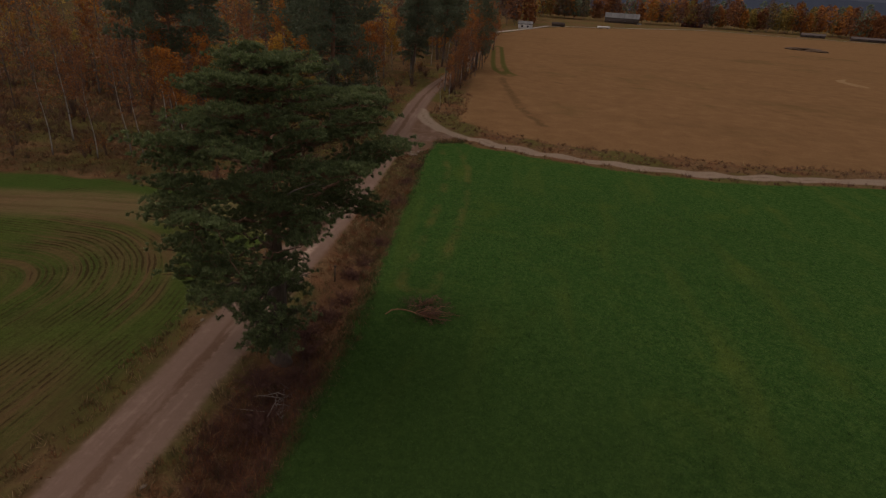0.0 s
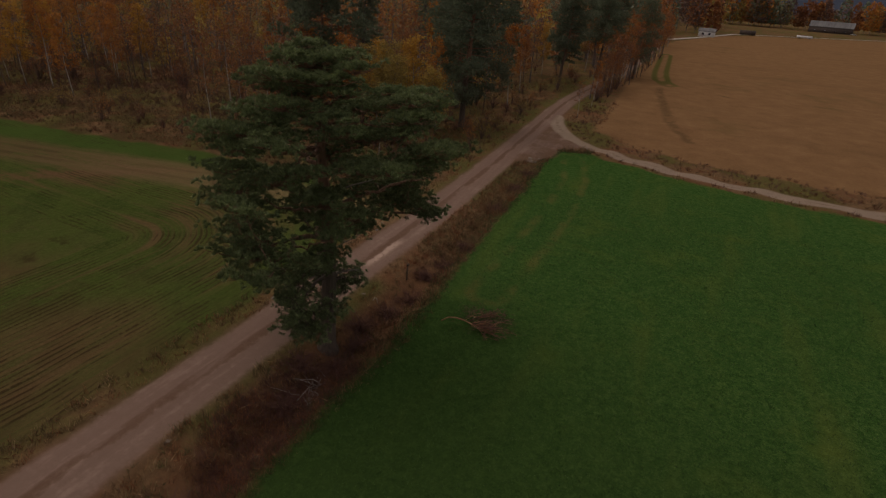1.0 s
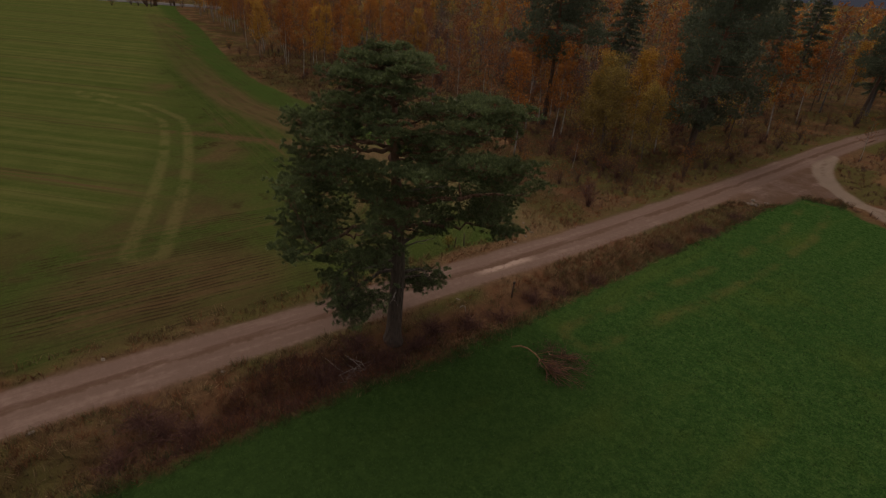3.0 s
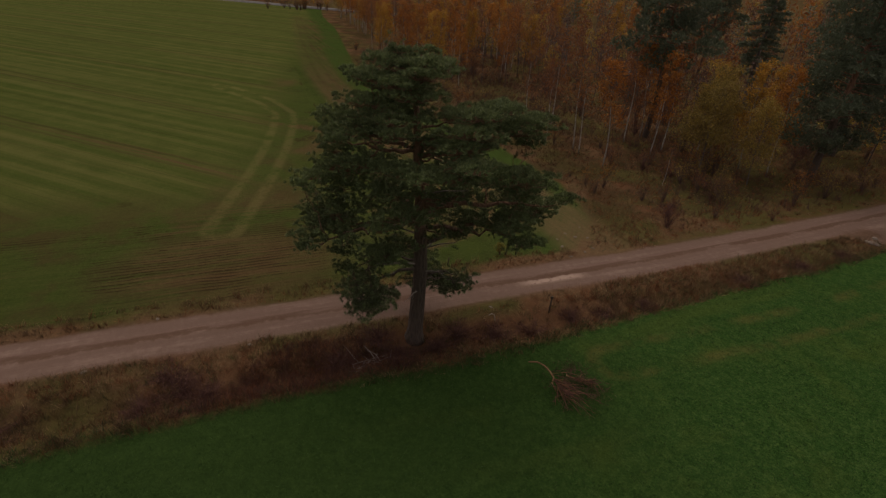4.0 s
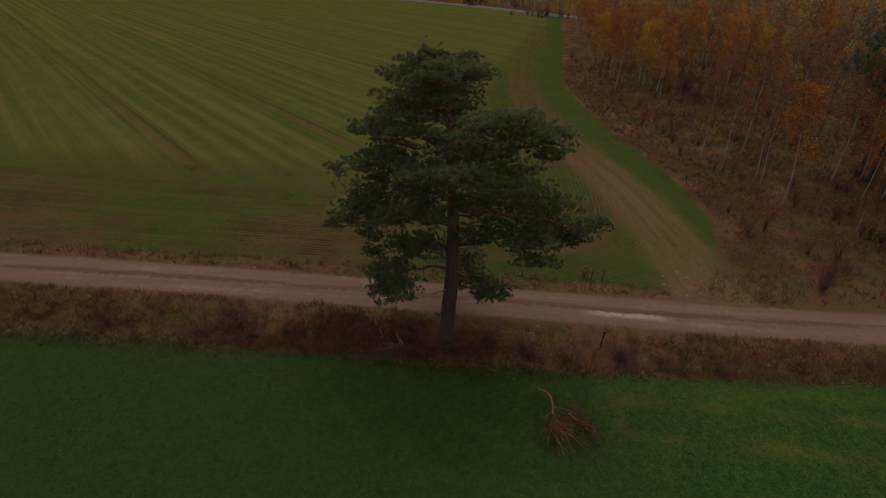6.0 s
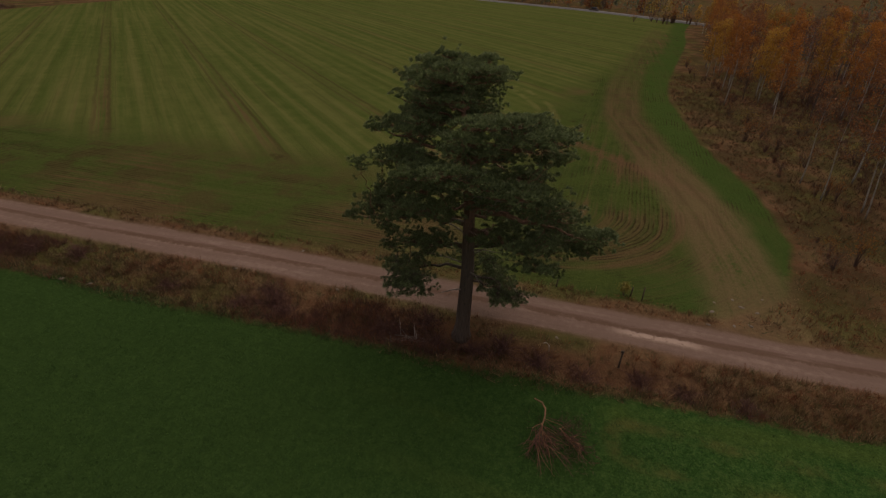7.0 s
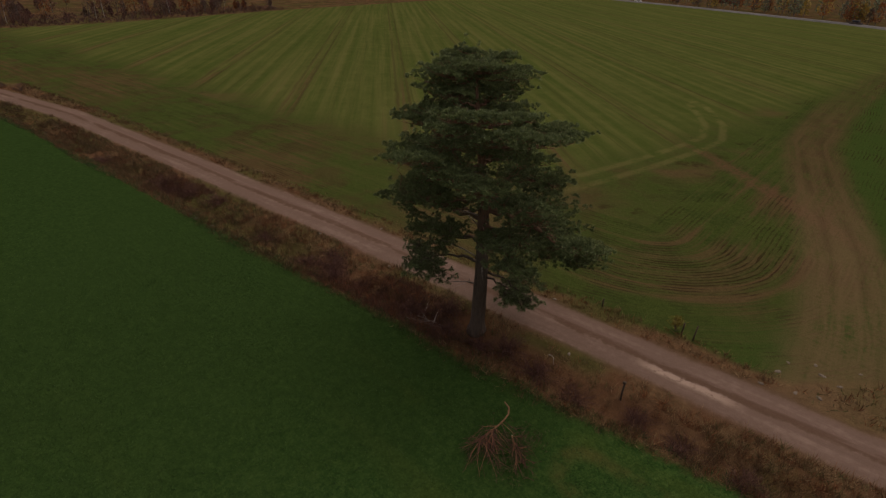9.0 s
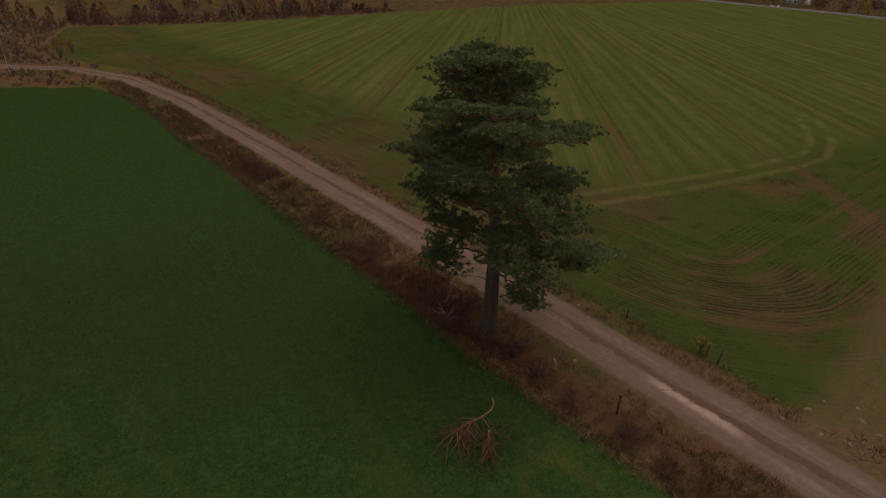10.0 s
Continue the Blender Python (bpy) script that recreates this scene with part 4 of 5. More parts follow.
def bare_tree(seed, h, spread):
    """A leafless broad tree with forking grey limbs."""
    rng = np.random.default_rng(seed)
    t = tagged(new("bare_tree"), "", "tree")
    acc, tw = Acc(), Acc()

    def grow(p, d, ln, r, depth):
        d = d / np.linalg.norm(d)
        e = p + d * ln
        mid = p + d * ln * 0.5 + rng.normal(0, 0.05 * ln, 3)
        acc.tube([p, mid, e], [r, r * 0.85, r * 0.62], 5 if depth > 2 else 3, False)
        if depth == 0:
            n = 9
            ee = e + (d + rng.normal(0, 0.6, (n, 3))) * 0.55
            sd = unit(n, rng) * 0.014
            st = np.repeat(e[None], n, 0)
            tw.tris(np.stack([st - sd, st + sd, ee], 1))
            return
        for _ in range(rng.integers(2, 4)):
            grow(e, d + rng.normal(0, spread, 3) + np.array([0, 0, 0.15]), ln * rng.uniform(0.62, 0.85), r * 0.6, depth - 1)

    grow(np.array([0, 0, -0.1]), np.array([0.05, 0, 1.0]), h * 0.27, 0.16, 5)
    part("trunk", acc, GREY_BARK, t)
    part("twig_tangle", tw, TWIG, t)
    return t


def shrub(seed, h, r, leaf, twig, count, leaf_size=0.11, stems=26):
    """A bush: many stems from one foot, with loose leaves."""
    rng = np.random.default_rng(seed)
    t = tagged(new("shrub"), "", "shrub")
    br, lv = Acc(), Acc()
    tips = []
    for k in range(stems):
        az, q = rng.uniform(0, 6.28), rng.uniform(0.2, 1.0)
        tip = np.array([r * q * math.cos(az), r * q * math.sin(az), h * (1.05 - 0.6 * q * q) * rng.uniform(0.7, 1.1)])
        mid = tip * np.array([0.35, 0.35, 0.6])
        br.tube([tip * 0.05 * np.array([1, 1, 0]), mid, tip], [0.025, 0.016, 0.004], 3, False)
        for _ in range(9):
            s = mid + (tip - mid) * rng.uniform(0, 1)
            e = s + (tip - mid) * 0.3 + rng.normal(0, 0.22 * r * 0.6, 3)
            sd = unit(1, rng)[0] * 0.012
            br.tris([[s - sd, s + sd, e]])
            tips.append(e)
    part("stem_tangle", br, twig, t)
    if count:
        tips = np.array(tips)
        pos = tips[rng.integers(0, len(tips), count)] + rng.normal(0, 0.16 * r * 0.7, (count, 3))
        pos[:, 2] = np.maximum(pos[:, 2], 0.05)
        lv.tris(leaf_tris(pos, leaf_size, rng, 0.2))
        part("leaves", lv, leaf, t)
    return t


def settle(t, x, y, rz, s, label="", group=""):
    """A copy of a tree at its place on the ground."""
    t.scale = (s, s, s)
    c = copy_thing(t, pose(x, y, zat(x, y), 0, 0, rz))
    return tagged(c, label, group=group)


def discard(t):
    for o in (*t.children_recursive, t):
        bpy.data.objects.remove(o)


BIRCHES = [
    (birch(1, 12.0, 0.30, 1.0, LEAF_ORANGE), "slender birch with white trunk and orange autumn leaves"),
    (birch(2, 11.0, 0.26, 1.15, LEAF_GOLD), "slender birch with white trunk and golden leaves"),
    (birch(3, 12.5, 0.30, 0.7, LEAF_RUST), "birch with white trunk and sparse rust-brown leaves"),
    (birch(4, 10.5, 0.36, 0.25, LEAF_RUST), "nearly bare birch with white trunk and thin twigs"),
    (birch(5, 11.5, 0.34, 0.9, LEAF_ORANGE, 0.21, 0.09), "leaning birch with white trunk and orange leaves"),
    (birch(6, 10.0, 0.16, 1.9, LEAF_OLIVE, 0.17, 0.04, 1.45, GREY_BARK), "bushy tree with olive-yellow autumn leaves"),
    (birch(7, 10.5, 0.22, 0.12, LEAF_RUST, 0.2, 0.05, 1.1, BROWN_BARK), "leafless grey-brown tree with fine twigs"),
    (birch(8, 11.0, 0.24, 0.6, LEAF_RUST, 0.2, 0.05, 1.0, BROWN_BARK), "brown-stemmed tree with thin rust leaves"),
]
CONIFERS = [
    (conifer(21, 21.0, 0.22, 4.6), "tall dark green conifer above the autumn birches"),
    (conifer(22, 18.0, 0.34, 3.8), "dark conifer with a bare lower trunk"),
    (conifer(23, 24.0, 0.15, 4.2), "very tall dark spruce in the wood"),
    (wood_pine(24, 21.0, 0.24, 5.0), "tall dark pine with heavy rounded needle masses"),
    (wood_pine(25, 18.0, 0.42, 4.6), "dark pine with a bare lower trunk"),
    (wood_pine(26, 24.0, 0.15, 5.4, 100), "huge dark pine with heavy boughs near the junction"),
]
BARE = [(bare_tree(31, 8.5, 0.42), "leafless grey tree beside the gravel road"), (bare_tree(32, 7.0, 0.5), "leafless forked tree with fine twigs")]
SHRUBS = [
    (shrub(41, 2.2, 1.3, LEAF_RUST, TWIG, 260), "low shrub with rust-brown leaves"),
    (shrub(42, 2.8, 1.5, LEAF_OLIVE, TWIG, 420), "bush with fading olive leaves"),
    (shrub(43, 1.8, 1.6, LEAF_RUST, RUST_TWIG, 60), "bare reddish-brown shrub with thin stems"),
    (shrub(44, 3.4, 1.5, LEAF_ORANGE, TWIG, 420), "young tree with orange leaves"),
]


def woods():
    rng = np.random.default_rng(5)
    spots = []

    def put(kind, k, x, y, s=1.0, rz=None, group="woodland trees"):
        t, label = kind[k]
        settle(t, x, y, rng.uniform(0, 360) if rz is None else rz, s, label, group)
        spots.append((x, y))

    edge_birches = [(-84.5, 46.9, 0), (-93.9, 53.2, 1), (-77.4, 52.3, 0), (-46.1, 48.1, 3), (-41.6, 48.7, 3), (-48.3, 53.4, 2), (-33.5, 51.3, 4), (-40.0, 51.6, 3), (-40.8, 59.7, 2), (-44.5, 68.2, 0), (-27.2, 106, 0), (-30.3, 133, 1), (-42.7, 63.9, 4), (-38.5, 51.4, 3), (-88.3, 52.7, 1), (-96.7, 48.5, 0), (-115, 50, 1)]
    for x, y, k in edge_birches:
        put(BIRCHES, k, x, y, rng.uniform(0.9, 1.08), group="birches at the wood's edge")
    put(BIRCHES, 3, -26.6, 53.3, 0.45)
    # bushes on the rough ground between wood and road
    for x, y, k, s in ((-18.8, 47.0, 2, 1.25), (-20.2, 48.2, 2, 0.9), (-21.3, 55.6, 1, 0.8), (-23.0, 57.2, 1, 1.0), (-24.6, 56.0, 0, 0.9), (-17.2, 57.5, 2, 0.5), (-34.2, 52.8, 0, 0.9), (-36.0, 53.6, 0, 0.8), (-31.6, 55.0, 2, 1.1), (-28.8, 56.4, 2, 1.0), (-43.2, 49.6, 3, 0.55), (-52.0, 50.0, 0, 0.9), (-58.0, 48.5, 0, 0.8)):
        put(SHRUBS, k, x, y, s, group="undergrowth")
    for k in range(30):
        x = -98 - 5.2 * k + rng.uniform(-1.5, 1.5)
        put(BIRCHES, (0, 2, 1, 3, 0, 2)[k % 6], x, np.interp(-x, [98, 170, 218, 260], [44, 55, 59, 67]) + rng.uniform(0, 6), rng.uniform(0.8, 1.05), group="birches at the wood's edge")
    for x, y, k, s in ((-28.2, 59.3, 5, 0.95), (-25.4, 63.5, 5, 0.85), (-31.2, 60.8, 5, 0.88), (-33.8, 65.0, 1, 1.0), (-29, 66, 1, 1.05), (-26.5, 68, 0, 0.95), (-35.5, 59.5, 0, 0.95), (-30.5, 63.2, 5, 1.05), (-37.2, 62.5, 2, 1.0)):
        put(BIRCHES, k, x, y, s)
    for x, y, k, s in ((-24.7, 72.3, 5, 1.0), (-30.5, 84, 3, 1.05), (-42.5, 64.5, 4, 1.2), (-45, 110, 3, 1.0), (-34.5, 108, 2, 0.85), (-58, 100, 0, 1.0), (-22.5, 118, 4, 1.0), (-24, 127, 0, 0.95), (-38, 128, 2, 1.0), (-20.5, 150, 4, 1.0), (-82, 112, 4, 1.2), (-50, 130, 3, 1.1), (-24, 165, 4, 1.2), (-30, 185, 0, 1.1), (-70, 150, 2, 1.0)):
        put(CONIFERS, k, x, y, s, group="conifers in the wood")
    for x, y, k, s in ((-14.2, 110.5, 0, 1.0), (-12.9, 115.4, 1, 0.8), (-13.2, 124, 0, 1.2), (-12, 143, 0, 1.1), (-13, 158, 1, 1.3)):
        put(BARE, k, x, y, s, group="bare trees along the road")
    put(BIRCHES, 3, -12.1, 100.6, 0.5, group="birches at the wood's edge")
    # tall trees crowding the road beyond the junction
    for i in range(26):
        put(BIRCHES, (7, 6, 2, 7, 0, 6)[i % 6], -11.6 + rng.uniform(-1.0, 1.6), 124 + 4.2 * i + rng.uniform(-2, 2), rng.uniform(0.95, 1.35), group="trees along the road")
    for i in range(9):
        put(BIRCHES, (7, 6, 2)[i % 3], -12.9 + rng.uniform(-0.5, 1.3), 114 + 2.1 * i, rng.uniform(0.7, 1.0), group="trees along the road")
        put(SHRUBS, (0, 2, 1)[i % 3], -13.0 + rng.uniform(-0.5, 1.4), 112 + 2.4 * i, rng.uniform(0.8, 1.3), group="undergrowth")
    put(CONIFERS, 3, -11.2, 148, 0.85, group="conifers in the wood")
    put(CONIFERS, 0, -20.5, 178, 1.0, group="conifers in the wood")
    # the wood behind the field and along the road
    made = 0
    while made < 225:
        depth = rng.exponential(26.0)
        if rng.uniform() < 0.62:
            x = -20 - rng.uniform(0, 1) ** 0.8 * 190
            y = 50 + 0.06 * max(0, -x - 90) + depth
        else:
            x, y = -19.5 - depth, rng.uniform(55, 260)
        if inside(LEFT_FIELD, np.array([x]), np.array([y]))[0] > -6 or abs(along(ROAD, np.array([x]), np.array([y]))[0]) < 5.5:
            continue
        if x > -31 and y < 76:
            continue
        if min((x - a) ** 2 + (y - c) ** 2 for a, c in spots) < 6.5:
            continue
        if (-76 < x < -22 and y < 66 - 0.1 * (x + 76)) and rng.uniform() < 0.93:
            continue
        bare_part = -82 < x < -36 and y > 54
        k = int(rng.choice(8, p=[0.05, 0.04, 0.14, 0.06, 0.02, 0.03, 0.38, 0.28] if bare_part else [0.17, 0.13, 0.12, 0.06, 0.06, 0.08, 0.20, 0.18]))
        put(BIRCHES, k, x, y, rng.uniform(0.78, 1.22))
        made += 1
    # undergrowth
    made = 0
    while made < 150:
        x, y = -19 - rng.uniform(0, 1) * 110, 44 + rng.exponential(14.0)
        if made % 3 == 0:
            x, y = -18.5 - rng.exponential(9.0), rng.uniform(48, 140)
        if inside(LEFT_FIELD, np.array([x]), np.array([y]))[0] > -2.0 or abs(along(ROAD, np.array([x]), np.array([y]))[0]) < 4:
            continue
        k = int(rng.choice([0, 1, 2, 3], p=[0.4, 0.15, 0.3, 0.15]))
        if y < 60 and rng.uniform() < 0.25:
            made += 1
            continue
        put(SHRUBS, k, x, y, rng.uniform(0.35, 0.95) if y < 60 else rng.uniform(0.6, 1.2), group="undergrowth")
        made += 1
    for k in range(34):
        x = -rng.uniform(30, 120)
        put(SHRUBS, (0, 3, 2, 0)[k % 4], x, (64 if x > -78 else 54) + rng.exponential(9.0), rng.uniform(1.1, 1.9), group="undergrowth")
    for k in range(16):
        put(SHRUBS, (0, 1, 2)[k % 3], -29 + rng.normal(0, 3.5), 58.5 + rng.normal(0, 2.0), rng.uniform(0.7, 1.2), group="undergrowth")
    for k in range(9):
        put(SHRUBS, (0, 1, 0)[k % 3], rng.uniform(-13.8, -10.6), rng.uniform(102, 150), rng.uniform(0.8, 1.4), group="undergrowth")
    # strip between the road and the stubble
    for k in range(22):
        put(SHRUBS, (0, 0, 2, 1)[k % 4], rng.uniform(-13.2, -9.8) - 0.01 * k, 88 + k * 6 + rng.uniform(-2, 2), rng.uniform(0.3, 0.6) + 0.014 * k, group="undergrowth")
    for x, y, k, s in ((-12.2, 90, 3, 0.55), (-12.9, 108, 0, 0.6), (-12.5, 150, 0, 0.7), (-12.0, 190, 2, 0.8), (-13, 205, 0, 0.9), (-12, 225, 1, 0.9), (-13, 245, 2, 1), (-12, 270, 0, 1)):
        put(BIRCHES, k, x, y, s)


woods()


def south_scrub():
    """Thin birches and brown scrub round the bend of the road and the end of the field."""
    rng = np.random.default_rng(55)
    for x, y, k, s in ((4.5, -79.5, 3, 0.8), (-13.3, -162, 3, 1.1), (8, -100, 3, 0.9), (-3, -112, 2, 0.7), (14, -92, 3, 0.9), (-39, -158, 3, 0.9), (-62, -158, 3, 1.0), (-66, -162, 2, 0.9), (-88, -164, 3, 1.0), (-20, -170, 2, 1.0), (-110, -166, 3, 1.0), (2, -130, 3, 1.0), (20, -120, 2, 1.0)):
        settle(BIRCHES[k][0], x, y, rng.uniform(0, 360), s, BIRCHES[k][1], "trees beyond the bend")
    for _ in range(32):
        x = rng.uniform(-125, 12)
        y = -157 - rng.exponential(5) - (4 if x < -100 else 0)
        settle(SHRUBS[0][0] if rng.uniform() < 0.4 else SHRUBS[2][0], x, y, rng.uniform(0, 360), rng.uniform(1.0, 2.0), "brown scrub bush at the field's end", "scrub at the field's end")
    for _ in range(22):
        x, y = rng.uniform(-9, 14), rng.uniform(-125, -84)
        if abs(along(ROAD, np.array([x]), np.array([y]))[0]) < 3.0:
            continue
        settle(SHRUBS[int(rng.integers(0, 3))][0], x, y, rng.uniform(0, 360), rng.uniform(0.7, 1.3), "brown scrub bush beside the road bend", "scrub at the field's end")
    for _ in range(16):
        settle(SHRUBS[(0, 1, 3)[int(rng.integers(0, 3))]][0], -246 + rng.normal(0, 4), 52 + rng.normal(0, 8), rng.uniform(0, 360), rng.uniform(1.2, 2.0), "autumn bush beside the asphalt road", "scrub at the asphalt road")


south_scrub()
for bx, by, bs in ((-240, 60, 0.7), (-246, 66, 0.8), (-238, 70, 0.75), (-252, 56, 0.6)):
    settle(BIRCHES[5 if bs > 0.7 else 1][0], bx, by, bx * 7.0, bs, BIRCHES[5 if bs > 0.7 else 1][1], "trees at the asphalt road")


# ---- far woods ----
def far_woods():
    """Distant belts of trees, one object each."""
    def belt(name, label, spots, mats, seed, hmin, hmax, flake=1.0, n=130):
        rng = np.random.default_rng(seed)
        trunks = Acc()
        crowns = [Acc() for _ in mats]
        for x, y in spots:
            h = rng.uniform(hmin, hmax)
            k = int(rng.integers(0, len(mats)))
            trunks.tube([(x, y, -0.3), (x + rng.normal(0, 0.4), y, h * 0.9)], [0.18, 0.05], 3, False)
            u = rng.uniform(0.15, 1.0, n)
            r = 0.24 * h * (np.sin(np.pi * np.clip(u, 0, 1) ** 0.8) ** 0.7 + 0.12)
            a = rng.uniform(0, 6.28, n)
            q = np.sqrt(rng.uniform(0.1, 1, n))
            pos = np.stack([x + r * q * np.cos(a), y + r * q * np.sin(a), h * u], 1)
            crowns[k].tris(leaf_tris(pos, flake * (1.6 if mats[k] is TWIG else 1.0), rng, 0.0, 0.22 if mats[k] is TWIG else 0.9))
        holder = tagged(new(name), label, "woodland", kind="stuff")
        part("trunks", trunks, GREY_BARK, holder)
        for c, m in zip(crowns, mats):
            if c.n:
                part("crowns", c, m, holder)

    rng = np.random.default_rng(77)
    north = [(x, 725 + 0.05 * x + rng.exponential(40)) for x in rng.uniform(-40, 900, 440)]
    north += [(rng.uniform(-18, 6), rng.uniform(420, 640)) for _ in range(26)]
    north += [(x, 680 + rng.exponential(25)) for x in rng.uniform(330, 800, 120)]
    belt("far_wood", "distant mixed autumn wood beyond the stubble field", north, [LEAF_RUST, TWIG, LEAF_OLIVE, DARK_NEEDLES, LEAF_RUST, LEAF_ORANGE, TWIG], 1, 20, 36, 2.6, 230)
    back = [(-25 - rng.uniform(0, 1) * 330, 150 + rng.exponential(90)) for _ in range(300)]
    back += [(-20 - rng.uniform(0, 1) * 60, 190 + rng.uniform(0, 200)) for _ in range(70)]
    belt("far_wood", "deep autumn wood of birches and conifers behind the edge", back, [LEAF_RUST, TWIG, LEAF_RUST, LEAF_OLIVE, DARK_NEEDLES, LEAF_ORANGE, TWIG], 2, 10, 19)
    gap = [(-18 - rng.uniform(0, 1) * 45, 235 + rng.uniform(0, 230)) for _ in range(64)]
    belt("far_wood", "tall brown and rust coloured trees beside the road's far end", gap, [LEAF_RUST, TWIG, LEAF_RUST, DARK_NEEDLES, LEAF_ORANGE], 8, 18, 28, 1.6, 210)
    within = []
    while len(within) < 290:
        x, y = -24 - rng.uniform(0, 1) * 215, 74 + rng.exponential(30)
        if -78 < x and y < 80 - 0.1 * (x + 78):
            continue
        if -x < 30 and y < 100:
            continue
        within.append((x, y))
    belt("wood_interior", "crowded young autumn birches deep inside the wood", within, [LEAF_RUST, TWIG, LEAF_OLIVE, TWIG, LEAF_RUST, TWIG], 6, 5, 11, 0.42, 230)
    south = [(rng.uniform(-135, 60), -166 - rng.exponential(12)) for _ in range(110)]
    belt("far_wood", "brown leafless grove at the end of the sown field", south, [TWIG, RUST_TWIG, TWIG, LEAF_RUST, RUST_TWIG], 3, 2.5, 7, 0.5, 240)
    west = []
    for _ in range(130):
        s = rng.uniform(0, 1)
        west.append((-262 - 150 * s - rng.exponential(14) - 6, 62 - 240 * s))
    belt("far_wood", "dark line of trees beyond the asphalt road", west, [LEAF_RUST, TWIG, DARK_NEEDLES, LEAF_OLIVE], 4, 6, 14)


far_woods()


# ---- verge growth ----
def tufts(name, label, spots, mats, size, blades, width, seed, spread=0.55):
    """Grass-like clumps on the ground, one object."""
    rng = np.random.default_rng(seed)
    x, y = spots[:, 0], spots[:, 1]
    pos = np.stack([x, y, ground_z(x, y) - 0.02], 1)
    pick = rng.integers(0, len(mats), len(pos))
    holder = tagged(new(name), label, "grass", kind="stuff")
    for k, m in enumerate(mats):
        p = pos[pick == k]
        sz = size * rng.uniform(0.55, 1.35, len(p))
        jit = np.repeat(p, blades, 0) + np.concatenate([rng.normal(0, 0.10, (len(p) * blades, 2)), np.zeros((len(p) * blades, 1))], 1)
        up = np.repeat(np.array([[0, 0, 1.0]]), len(jit), 0)
        d = up + rng.normal(0, spread, jit.shape)
        d[:, 2] = np.abs(d[:, 2]) + 0.15
        d /= np.linalg.norm(d, axis=1)[:, None]
        side = np.cross(d, unit(len(jit), rng))
        side /= np.linalg.norm(side, axis=1)[:, None] + 1e-9
        ln = np.repeat(sz, blades)[:, None] * rng.uniform(0.6, 1.1, (len(jit), 1))
        tri = np.stack([jit - side * width * 0.5, jit + side * width * 0.5, jit + d * ln], 1)
        part("blades", Acc().tris(tri), m, holder)
    return holder


def sow(n, x0, x1, y0, y1, keep, seed):
    rng = np.random.default_rng(seed)
    p = np.stack([rng.uniform(x0, x1, n), rng.uniform(y0, y1, n)], 1)
    return p[keep(p[:, 0], p[:, 1], rng)]


